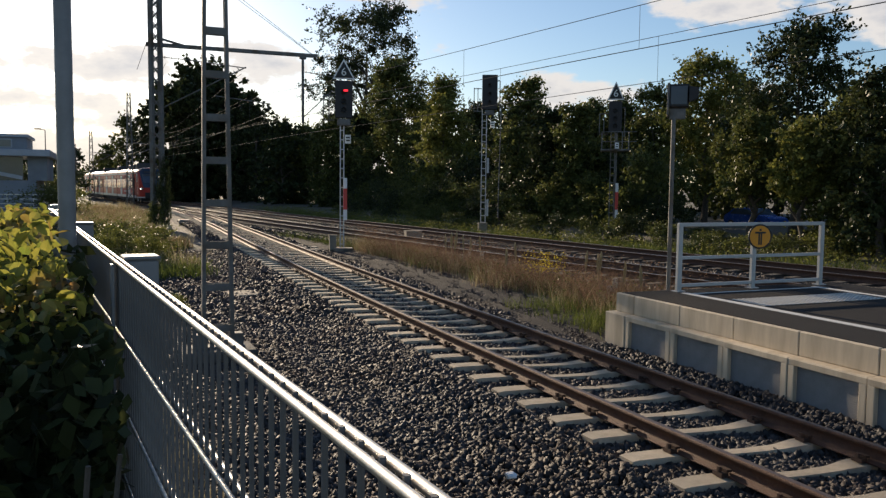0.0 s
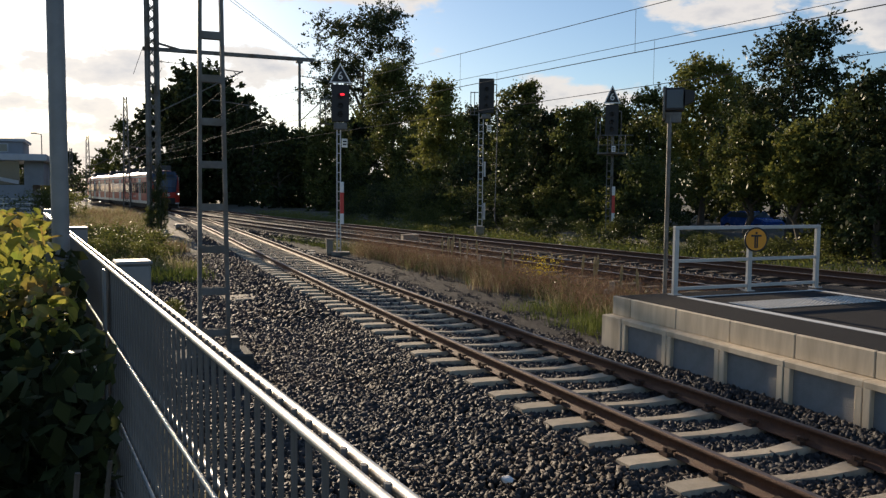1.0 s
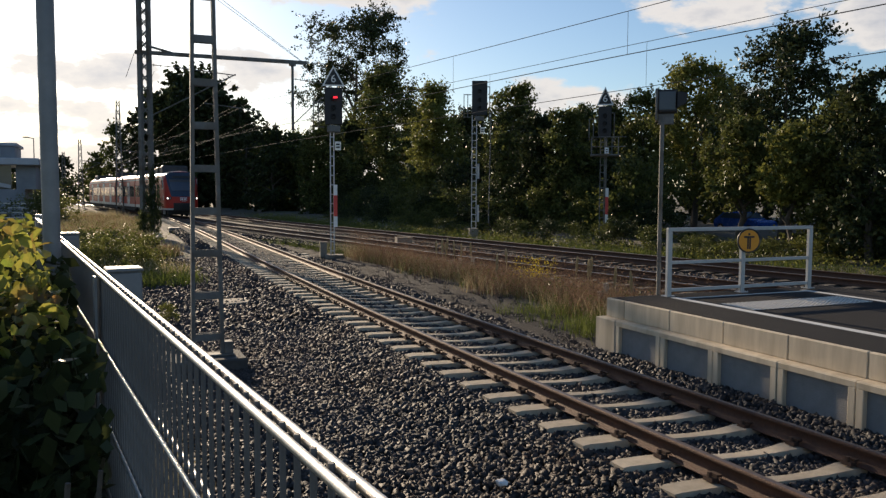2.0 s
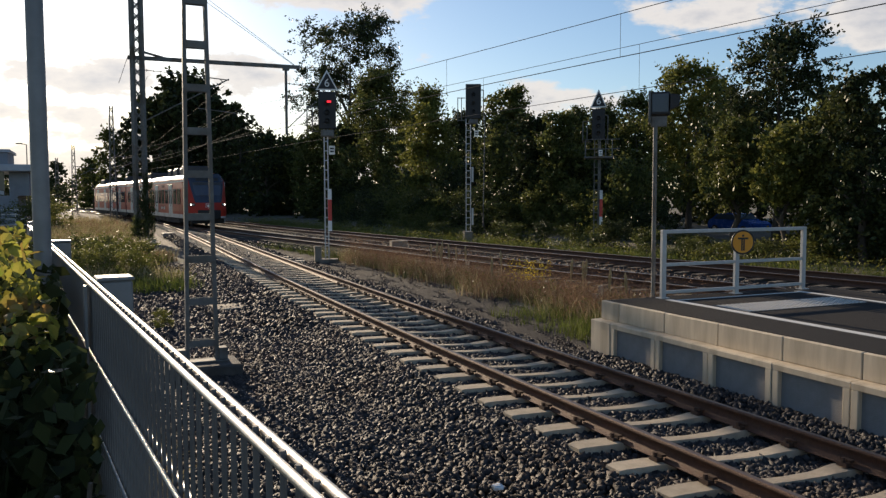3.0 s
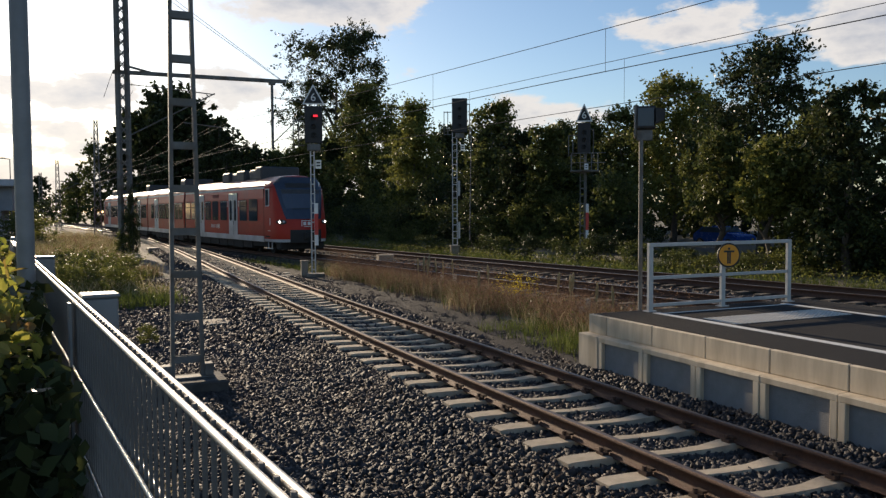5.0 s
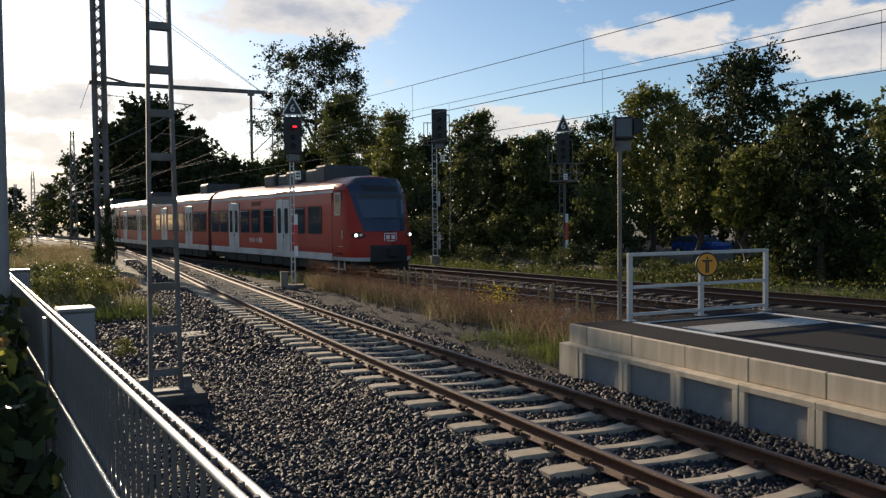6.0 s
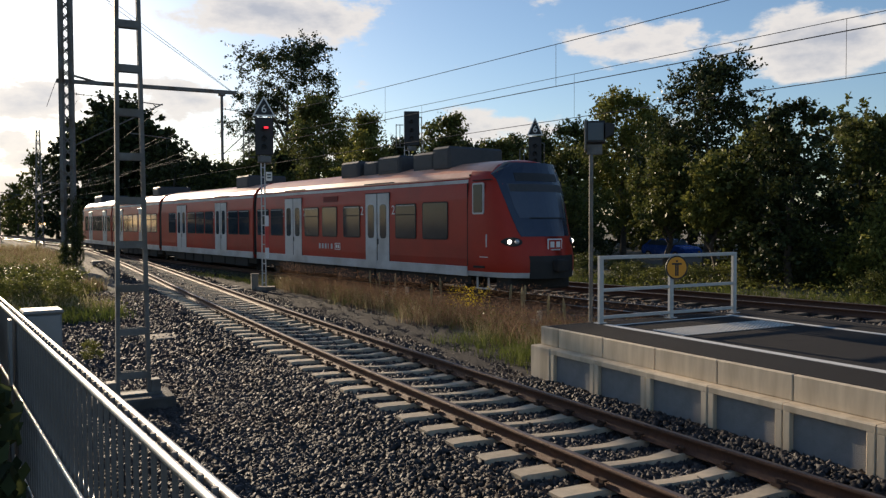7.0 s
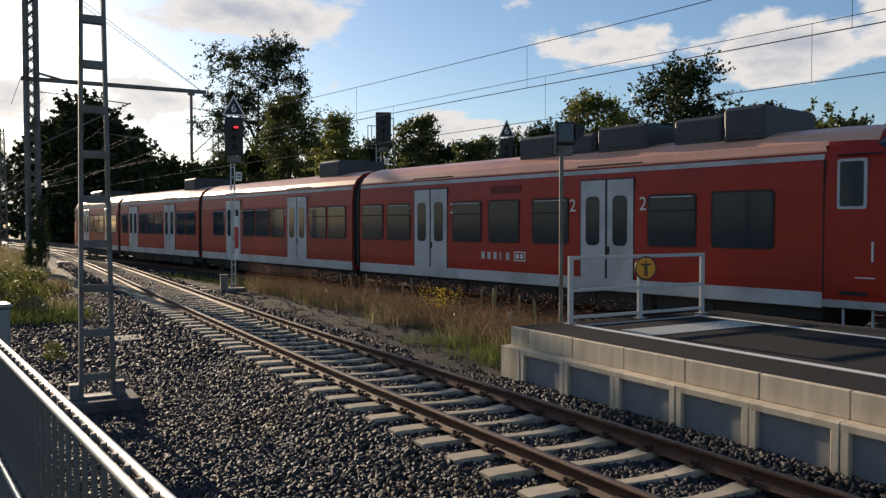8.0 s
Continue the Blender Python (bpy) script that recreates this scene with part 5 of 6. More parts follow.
def crown_points(rng, r, z0, z1, n, lobes, taper=0.5, airy=0.0, spray=0.30):
    """Points in the shells of many lobes, gathered round an uneven crown."""
    P = []
    per = n // lobes
    for k in range(lobes):
        t = (k + rng.uniform(0, 1)) / lobes
        z = z0 + (z1 - z0) * t
        prof = math.sin(math.pi * min(1, 0.18 + 0.80 * t)) ** taper
        a = rng.uniform(0, 2 * math.pi)
        rad = r * prof * rng.uniform(0.15, 0.92)
        lr = r * rng.uniform(0.16, 0.40) * (0.6 + 0.4 * prof) * (0.56 if airy else 1.0)
        c = np.array([math.cos(a) * rad, math.sin(a) * rad, min(z, z1 - lr * 0.8)])
        # leaves gather in sprays at the twig ends
        tw = max(3, per // 14)
        v = rng.normal(size=(tw, 3))
        v /= np.linalg.norm(v, axis=1)[:, None]
        rr = lr * (0.35 + 0.95 * rng.uniform(0, 1, tw)[:, None] ** (1.0 if airy else 0.7))
        wob = 1 + 0.35 * np.sin(v[:, :1] * 5 + k) * np.cos(v[:, 1:2] * 6 - k) + 0.2 * np.sin(v[:, 2:3] * 11 + k)
        C = c + v * rr * wob * np.array([1, 1, 0.85])
        i = rng.integers(0, tw, per)
        along = rng.normal(size=(per, 1)) * spray * 1.1
        out = v + np.array([0, 0, -0.25 if airy else 0.15])
        P.append(C[i] + out[i] * along + rng.normal(size=(per, 3)) * spray * np.array([0.5, 0.5, 0.32]))
    P = np.concatenate(P)
    P[:, 2] = z0 + (P[:, 2] - z0) * (z1 - z0) / (np.percentile(P[:, 2], 99.3) - z0)
    P[:, :2] *= min(1.0, r * 1.02 / np.percentile(np.hypot(P[:, 0], P[:, 1]), 97))
    return P


def limbs(rng, h, r, z0, trunk_r, n=7):
    bm = bmesh.new()
    pts = [Vector((0, 0, 0))]
    for k in range(1, 6):
        pts.append(Vector((rng.normal() * 0.06 * k, rng.normal() * 0.06 * k, h * 0.78 * k / 5)))
    for k, (a, b) in enumerate(zip(pts, pts[1:])):
        tube(bm, a, b, trunk_r * (1 - 0.17 * k), 8, trunk_r * (1 - 0.17 * (k + 1)), cap=False)
    tr = bm
    lb = []
    for k in range(n):
        t = 0.25 + 0.7 * k / n
        i = min(4, int(t * 5))
        a = pts[i].lerp(pts[i + 1], t * 5 - i)
        an = k * 2.4 + rng.uniform(0, 0.8)
        b = a + Vector((math.cos(an) * r * 0.6, math.sin(an) * r * 0.6, h * rng.uniform(0.08, 0.2)))
        bl = bmesh.new()
        mid = a.lerp(b, 0.5) + Vector((0, 0, h * 0.02))
        tube(bl, a, mid, trunk_r * 0.42, 6, trunk_r * 0.28, cap=False)
        tube(bl, mid, b, trunk_r * 0.28, 6, trunk_r * 0.08, cap=False)
        lb.append(bl)
    return tr, lb


def in_gap(x, y, r=1.3):
    """The clear lane through the growth towards the parked car."""
    return 13.0 < x < 32.5 and abs((x + 5.16) * 0.718 - (y + 4.76) * 0.696) < r


LABEL = {"dark": "dark green broad-leaved tree at the edge of the wood", "mid": "green leafy tree in the wood beside the line", "pale": "lighter yellow-green tree catching the low sun", "tall": "tall airy tree with loose feathery crown"}


def tree(x, y, h, r, kind, seed, leaves=5200, size=0.20):
    rng = np.random.default_rng(seed)
    t = thing("tree", LABEL[kind], "tree", pose(x, y, -0.3))
    trunk, lb = limbs(rng, h, r, 0, 0.05 + 0.018 * h)
    part("trunk", trunk, M["bark"], t, smooth=True)
    for b in lb[:4 if kind != "tall" else 7]:
        part("limb", b, M["bark"], t, smooth=True)
    zl = 2.2 if in_gap(x, y, r + 0.8) else (0.5 if kind != "tall" else h * 0.28)
    P = crown_points(rng, r * 1.05, zl, h + 0.3, leaves, 60 if kind != "tall" else 96, 0.5 if kind != "tall" else 0.22, 1.0 if kind == "tall" else 0.0, 0.07 + (0.010 if kind == "dark" else 0.013) * h if kind != "tall" else 0.34)
    V, F = leaf_cards(P, size, rng)
    m = {"dark": "leaf_dark", "mid": "leaf_mid", "pale": "leaf_pale", "tall": "leaf_dark"}[kind]
    o = new("crown", mesh_np("crown", V, F, M[m]))
    o.parent = t
    return t


WOOD = [
    (26.7, 98.0, 25.9, 8.3, "tall"), (21.2, 70.1, 14.2, 4.0, "mid"), (17.2, 76.7, 9.1, 3.6, "mid"), (16.7, 88.8, 9.1, 3.8, "mid"), (16.4, 101.8, 9.4, 4.1, "pale"), (20.1, 55.4, 10.8, 2.7, "pale"),
    (47.1, 105.3, 14.5, 5.6, "dark"), (20.9, 43.4, 9.3, 2.5, "mid"), (19.8, 38.5, 6.9, 2.0, "dark"), (19.9, 35.4, 6.9, 1.9, "mid"), (28.7, 46.7, 8.6, 2.3, "mid"), (29.2, 43.4, 8.5, 2.5, "mid"),
    (29.4, 40.1, 9.0, 2.3, "mid"), (26.6, 32.0, 9.7, 2.7, "pale"), (47.8, 52.6, 12.3, 3.4, "dark"), (25.2, 24.2, 10.1, 3.1, "dark"), (19.7, 21.2, 5.3, 1.7, "mid"), (19.0, 17.7, 4.7, 1.3, "pale"),
    (19.4, 16.2, 5.4, 1.4, "mid"), (18.8, 14.2, 6.2, 1.6, "dark"), (24.2, 14.9, 6.2, 2.0, "mid"), (28.5, 17.4, 6.4, 2.6, "dark"), (30.0, 13.8, 6.2, 2.6, "mid"), (26.0, 11.0, 5.6, 2.2, "dark"), (46.0, 23.1, 9.4, 3.6, "dark"), (32.1, 10.6, 7.6, 2.8, "dark"), (23.6, 3.3, 5.8, 2.0, "dark"),
    (26.8, 75.4, 11.0, 3.8, "mid"), (24.8, 96.2, 11.4, 4.3, "dark"), (47.0, 91.7, 13.2, 5.1, "dark"),
]
for k, (x, y, h, r, kind) in enumerate(WOOD):
    tree(x, y, h, r, kind, 100 + k, int((5000 + 1500 * min(60, r * h) / 5) * (1.45 if kind == "dark" else 1.3)) if kind != "tall" else 38000, 0.15 + 0.0018 * y)
FAR = [(6.6, 112.0, 17.0, 5.6, "dark"), (11.5, 112.0, 15.5, 5.4, "dark"), (9.0, 119.4, 20.1, 7.0, "dark"), (4.6, 126.7, 16.9, 5.5, "dark"), (12.6, 100.0, 12.7, 4.4, "dark"), (-1.9, 145.2, 13.7, 2.9, "mid"), (0.9, 135.1, 14.9, 3.2, "dark"), (-4.5, 165.2, 9.6, 3.0, "mid"),
       (16.2, 105.3, 10.9, 3.6, "dark"), (-11.5, 195.1, 10.0, 3.2, "dark"), (13.5, 88.0, 9.0, 3.6, "dark"), (-16, 210, 9.0, 4.0, "mid"), (-24, 220, 9.0, 5.0, "dark"), (-6, 190, 8.0, 4.0, "mid")]
for k, (x, y, h, r, kind) in enumerate(FAR):
    tree(x, y, h, r, kind, 300 + k, 13000 if r > 5 else 6000, 0.85 if r > 5 else 0.46)

# the wood's second row, farther in
rng_w = random.Random(21)
for k in range(34):
    y = -6 + k * 3.4
    x = float(track_c(y)) + rng_w.uniform(25.0, 32.0) + 0.14 * max(0.0, y - 14)
    tree(x, y + rng_w.uniform(-1, 1), rng_w.uniform(7.2, 8.6) + 0.02 * max(0, y) - (1.8 if y < 17 else 0.0), rng_w.uniform(3.0, 3.9), rng_w.choice(["dark", "dark", "mid"]), 500 + k, 3400, 0.40)

# undergrowth along the far track
BUSH = []
for k in range(6):
    rng = np.random.default_rng(40 + k)
    P = crown_points(rng, 1.5, 0.1, 2.6, 3400, 22, 0.35, 0.0, 0.17)
    V, F = leaf_cards(P, 0.13, rng)
    BUSH.append(mesh_np("foliage", V, F, M[("leaf_dark", "leaf_mid", "leaf_mid", "leaf_pale", "leaf_dark", "leaf_mid")[k]]))


bm = bmesh.new()
tube(bm, (0, 0, 0), (0, 0, 1.35), 0.03, 5, 0.012)
STEM = bpy.data.meshes.new("stem"); bm.to_mesh(STEM); bm.free(); STEM.materials.append(M["bark"])


def bush(x, y, s, h, k, rot, name="bush", label="dense leafy bush at the edge of the wood"):
    if in_gap(x, y, 0.8 + 1.4 * s) and h > 0.3:
        h, s = 0.30, s * 0.6
    b = thing(name, label, "bush", Matrix.LocRotScale((x, y, -0.35), Euler((0, 0, rot)), (s, s, h)), "bushes by the line")
    o = new("foliage", BUSH[k])
    o.parent = b
    for a in range(3):
        o = new("stem", STEM); o.parent = b; o.matrix_basis = pose(0, 0, 0, 21, 0, a * 120 + 20)
    return b


for k in range(46):
    y = -8 + k * 1.9 + rng_w.uniform(-0.6, 0.6)
    off = 6.3 + 0.075 * max(0.0, y - 14) + rng_w.uniform(0, 1.6)
    if 24 < y < 36:
        off += 1.6
    bush(float(track_c(y)) + off, y, rng_w.uniform(0.85, 1.3), rng_w.uniform(0.75, 1.35), rng_w.randrange(6), rng_w.uniform(0, 6))
for k in range(15):
    y = -6 + k * 6.8 + rng_w.uniform(-0.8, 0.8)
    bush(float(track_c(y)) + 9.6 + 0.08 * max(0.0, y - 14) + rng_w.uniform(-1, 2.0), y, rng_w.uniform(1.4, 1.9), rng_w.uniform(1.5, 2.1), rng_w.choice([0, 4, 1]), rng_w.uniform(0, 6))
for k in range(34):
    y = 4 + k * 1.7 + rng_w.uniform(-0.7, 0.7)
    if 11 < y < 21:
        continue
    bush(float(track_c(y)) + rng_w.uniform(3.6, 5.4) + 0.05 * max(0.0, y - 14), y, rng_w.uniform(0.4, 0.75), rng_w.uniform(0.25, 0.6), rng_w.choice([1, 2, 5, 0, 3]), rng_w.uniform(0, 6), label="small leafy bush beside the far track")
for x, y, s, h, k in ((-2.3, 43.0, 0.45, 1.0, 0), (-2.7, 42.8, 0.4, 0.55, 1), (-2.2, 43.1, 0.28, 1.5, 4), (-4.0, 11.1, 0.16, 0.14, 3), (-4.6, 26.5, 0.7, 0.45, 3), (-3.6, 24.5, 0.65, 0.40, 3), (-5.6, 25.0, 0.75, 0.45, 5), (-4.3, 21.5, 0.5, 0.32, 3), (-5.0, 22.2, 0.55, 0.42, 3), (-5.4, 20.9, 0.5, 0.38, 3), (-4.1, 20.4, 0.42, 0.36, 3), (-4.8, 24.0, 0.6, 0.44, 5), (-3.4, 27.5, 0.5, 0.30, 1),
                      (-9.5, 60, 1.4, 0.9, 1), (-7.5, 66, 1.2, 0.8, 3), (-13, 80, 2.0, 1.4, 0), (-10, 90, 1.8, 1.2, 1), (-9.5, 108, 2.2, 1.6, 4), (-13, 120, 2.4, 1.8, 0), (-17, 125, 2.4, 2.0, 1), (-22, 130, 2.6, 2.2, 4)):
    bush(x, y, s, h, k, x * 3.1, label="rambling green bush beside the line")


for x, y, sz, hh, k in ((16.6, 18.2, 0.8, 0.28, 3), (17.4, 16.9, 0.8, 0.28, 1), (15.9, 19.6, 0.8, 0.38, 5), (16.9, 20.6, 0.9, 0.55, 1), (17.9, 15.8, 0.8, 0.36, 3)):
    bush(x, y, sz, hh, k, x * 2.0, label="low green bush in front of the parked car")


def blades(name, pts, hgt, width, lean, rng, material, label):
    """Upright bent grass blades, three quads' length folded into two."""
    n = len(pts)
    a = rng.uniform(0, 2 * math.pi, n)
    h = hgt * rng.uniform(0.45, 1.2, n)
    w = width * rng.uniform(0.6, 1.3, n)
    side = np.stack([np.cos(a), np.sin(a), np.zeros(n)], 1) * w[:, None] / 2
    le = rng.normal(size=(n, 2)) * lean
    off1 = np.stack([le[:, 0] * 0.3 * h, le[:, 1] * 0.3 * h, h * 0.55], 1)
    off2 = np.stack([le[:, 0] * h, le[:, 1] * h, h], 1)
    P = np.asarray(pts)
    V = np.stack([P - side, P + side, P + off1 + side * 0.8, P + off1 - side * 0.8, P + off2 + side * 0.15, P + off2 - side * 0.15], 1).reshape(-1, 3)
    i = 6 * np.arange(n)[:, None]
    F = np.concatenate([i + np.array([[0, 1, 2, 3]]), i + np.array([[3, 2, 4, 5]])], 1).reshape(-1, 4)
    return tagged(new(name, mesh_np(name, V, F, material)), label, "grass", kind="stuff")


def strip(rng, n, x0, x1, y0, y1, z, clump=0.5, power=1.0):
    """Points between two lines, gathered in tufts."""
    k = max(4, n // 14)
    cy = y0 + (y1 - y0) * rng.uniform(0, 1, k) ** power
    u = rng.uniform(0, 1, k)
    a, b = np.array([x0(v) for v in cy]), np.array([x1(v) for v in cy])
    cx = a + (b - a) * u
    i = rng.integers(0, k, n)
    x = cx[i] + rng.normal(size=n) * 0.16 * clump
    y = cy[i] + rng.normal(size=n) * 0.16 * clump
    return np.stack([x, y, np.full(n, z)], 1)


rg = np.random.default_rng(77)
edge_a = lambda y: float(track_a(y)) + 3.4 + 0.25 * math.sin(y * 1.3)
edge_b = lambda y: float(track_b(y)) - 2.3
blades("dry_grass", strip(rg, 11000, lambda y: edge_a(y) + 0.35 + 0.5 * math.sin(y * 0.9 + 1) ** 2, lambda y: min(edge_a(y) + 2.5, edge_b(y)), 7.5, 24.5, -0.42, 1.9), 0.62, 0.006, 0.60, rg, M["dry"], "tall dry reddish-brown grass between the tracks")
blades("straw_grass", strip(rg, 2600, edge_a, edge_b, 6.5, 27, -0.42, 1.2), 0.55, 0.007, 0.3, rg, M["straw"], "pale straw stalks between the tracks")
blades("green_grass", strip(rg, 3600, lambda y: float(track_a(y)) + 2.4, lambda y: 5.2, 5.5, 10.0, -0.42, 0.5), 0.30, 0.011, 0.35, rg, M["grass"], "green grass tufts beside the platform end")
blades("green_grass", strip(rg, 7000, lambda y: edge_a(y) + 0.3, edge_b, 8, 36, -0.42, 1.0), 0.28, 0.012, 0.35, rg, M["grass"], "green grass among the dry stalks")
blades("verge_grass", strip(rg, 16000, lambda y: float(track_c(y)) + 2.3, lambda y: float(track_c(y)) + 5.2, -6, 70, -0.38), 0.36, 0.02, 0.5, rg, M["grass"], "green weeds along the far track")
blades("verge_grass", strip(rg, 9000, lambda y: float(track_b(y)) + 1.8, lambda y: float(track_c(y)) - 1.9, 4, 60, -0.42), 0.16, 0.014, 0.5, rg, M["dry"], "thin dry grass between the two far tracks")
left_a = lambda y: -6.4 - 0.05 * y
left_b = lambda y: float(track_a(y)) - 3.3 - 0.6 * math.sin(y * 0.6)
blades("meadow_grass", strip(rg, 16000, left_a, left_b, 17, 80, -0.42, 0.9, 1.3), 0.40, 0.022, 0.45, rg, M["grass"], "uneven green and yellow grass beside the line")
blades("meadow_grass", strip(rg, 13000, left_a, left_b, 19, 95, -0.42, 0.9, 1.2), 0.55, 0.02, 0.4, rg, M["straw"], "pale dry grass beside the line")
blades("meadow_grass", strip(rg, 9000, left_a, left_b, 24, 80, -0.42, 1.2, 1.2), 0.45, 0.03, 0.4, rg, M["dry"], "brown seeding weeds beside the line")
blades("weeds", strip(rg, 900, lambda y: fence_x(y) + 0.35, lambda y: fence_x(y) + 1.0, 1.2, 4.4, -0.36, 0.35), 0.22, 0.012, 0.7, rg, M["straw"], "small dry grass tufts in the gravel")


def leaf_stuff(name, pts, size, material, label, up=1.2):
    V, F = leaf_cards(pts, size, rg, up)
    return tagged(new(name, mesh_np(name, V, F, material)), label, "weeds", kind="stuff")


def weed_points(n, x0, x1, y0, y1, h, clump):
    P = strip(rg, n, x0, x1, y0, y1, -0.40, clump)
    P[:, 2] += h * rg.uniform(0, 1, n) ** 1.3
    return P


leaf_stuff("low_weeds", weed_points(22000, lambda y: float(track_c(y)) + 1.9, lambda y: float(track_c(y)) + 6.0, -6, 75, 0.6, 0.9), 0.085, M["leaf_pale"], "bright low weeds along the far track")
leaf_stuff("low_weeds", weed_points(9000, left_a, left_b, 18, 60, 0.5, 1.4), 0.075, M["leaf_pale"], "leafy yellow-green weeds beside the line")
leaf_stuff("low_weeds", weed_points(9000, lambda y: edge_a(y) + 0.2, edge_b, 6, 28, 0.5, 1.0), 0.045, M["leaf_mid"], "small leafy weeds among the dry grass")
P = weed_points(15000, lambda y: edge_a(y) + 0.3, lambda y: min(edge_a(y) + 2.8, edge_b(y)), 7, 26, 0.95, 0.8)
P[:, 2] += 0.08
leaf_stuff("seeding_weeds", P, 0.032, M["dry"], "reddish seed heads over the dry grass", 0.0)
P = weed_points(500, lambda y: 5.0, lambda y: 5.7, 13.0, 14.0, 0.5, 0.7)
P[:, 2] += 0.35
leaf_stuff("yellow_flowers", P, 0.05, M["flower"], "yellow flowering weed between the tracks")
# pale seed spikes standing over the dry grass
for k, (x, y) in enumerate(((6.1, 12.7), (5.75, 11.6), (5.3, 9.9), (6.4, 21.6), (6.0, 21.2), (5.7, 20.4), (5.1, 8.9), (4.5, 14.0), (5.9, 16.0), (5.38, 20.1), (5.24, 19.0), (5.92, 19.8), (6.36, 12.4), (5.92, 11.8), (5.5, 18.4), (6.1, 18.9))):
    sp = thing("seed_spike", "pale dried mullein spike standing in the grass", "plant", pose(x, y, -0.45, rg.uniform(-5, 5), rg.uniform(-5, 5), 0), "seed spikes")
    bm = bmesh.new()
    tube(bm, (0, 0, 0), (0, 0, 0.9), 0.012, 6, 0.008)
    part("stalk", bm, M["straw"], sp)
    bm = bmesh.new()
    bmesh.ops.create_icosphere(bm, subdivisions=3, radius=0.034)
    for v in bm.verts:
        v.co = Vector((v.co.x * rg.uniform(0.7, 1.25), v.co.y * rg.uniform(0.7, 1.25), 0.73 + v.co.z * 7.4))
    part("seed_head", bm, M["straw"], sp)


# ---- the hedge beside the camera ----
def build_hedge():
    rng = np.random.default_rng(9)
    h = thing("hedge", "unruly hedge with yellowing leaves, sun and shade in their colours, on the near side of the fence", "hedge", pose(0, 0, 0))
    n = 20000
    y = rng.uniform(-3.1, 2.2, n)
    fx = -4.92 - 0.0916 * (y + 4.7)
    u = rng.uniform(0, 1, n) ** 1.6
    top = 1.80 + 0.05 * np.sin(y * 3.0) + 0.05 * np.sin(y * 7.3 + 1) - np.clip(-1.5 - y, 0, 2) * 0.55 * (1 - 0.6 * u)
    P = np.stack([fx - 0.05 - u * 2.1, y, -0.35 + (top + 0.35) * rng.uniform(0, 1, n) ** 0.75], 1)
    n = 7000
    y = rng.uniform(-2.6, -1.5, n)
    fx = -4.92 - 0.0916 * (y + 4.7)
    P = np.concatenate([P, np.stack([fx - 0.03 - rng.uniform(0, 0.6, n), y, rng.uniform(-0.3, 1.66, n)], 1)])
    # inner leaves in the dark green, which stands for the hedge's own shade
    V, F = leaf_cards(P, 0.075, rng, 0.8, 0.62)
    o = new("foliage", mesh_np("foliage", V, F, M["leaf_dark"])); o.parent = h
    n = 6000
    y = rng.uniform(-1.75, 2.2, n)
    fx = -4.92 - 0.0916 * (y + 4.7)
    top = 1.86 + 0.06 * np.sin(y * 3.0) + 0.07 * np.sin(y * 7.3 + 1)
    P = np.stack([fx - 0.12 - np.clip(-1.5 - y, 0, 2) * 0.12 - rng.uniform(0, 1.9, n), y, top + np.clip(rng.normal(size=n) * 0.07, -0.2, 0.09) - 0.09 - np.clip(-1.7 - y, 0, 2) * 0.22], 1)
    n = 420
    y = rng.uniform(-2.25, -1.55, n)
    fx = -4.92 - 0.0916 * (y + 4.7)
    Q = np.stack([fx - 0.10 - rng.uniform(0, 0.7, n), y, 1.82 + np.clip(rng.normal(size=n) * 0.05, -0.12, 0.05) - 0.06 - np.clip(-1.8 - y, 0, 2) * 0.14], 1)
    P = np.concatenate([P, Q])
    # top leaves in the bright yellow that holds the sunlight
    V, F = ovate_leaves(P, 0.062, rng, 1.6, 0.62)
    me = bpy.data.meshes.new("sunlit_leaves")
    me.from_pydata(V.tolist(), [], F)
    me.materials.append(M["leaf_sunlit_yellow"])
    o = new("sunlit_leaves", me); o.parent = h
    tagged(o, "yellow-green leaves with sunlight put into their colour")
    for k in range(26):
        yy = -3.6 + k * 0.2
        x = -4.92 - 0.0916 * (yy + 4.7) - rng.uniform(0.3, 1.4)
        bm = bmesh.new()
        tube(bm, (x, yy, -0.42), (x + rng.uniform(-0.25, 0.25), yy + rng.uniform(-0.2, 0.2), 1.5), 0.014, 6, 0.006)
        part("stem", bm, M["bark"], h)


build_hedge()

# ---- distance: station building, lamp, car ----
M["render_grey"] = mat("grey_blue_facade", (0.20, 0.22, 0.25), (0.25, 0.27, 0.30), 1.5, 0.8, 0, 0.1, 20, (0.17, 0.18, 0.20), 0.3)
M["roof_metal"] = mat("light_roof_edge", (0.34, 0.36, 0.40), (0.40, 0.42, 0.46), 2.0, 0.5, 0.2)
M["win"] = mat("building_glass", (0.06, 0.08, 0.09), (0.09, 0.11, 0.12), 0.6, 0.08)
M["blue_car"] = mat("blue_car_paint", (0.02, 0.085, 0.33), (0.026, 0.10, 0.38), 3.0, 0.25, 0.0)


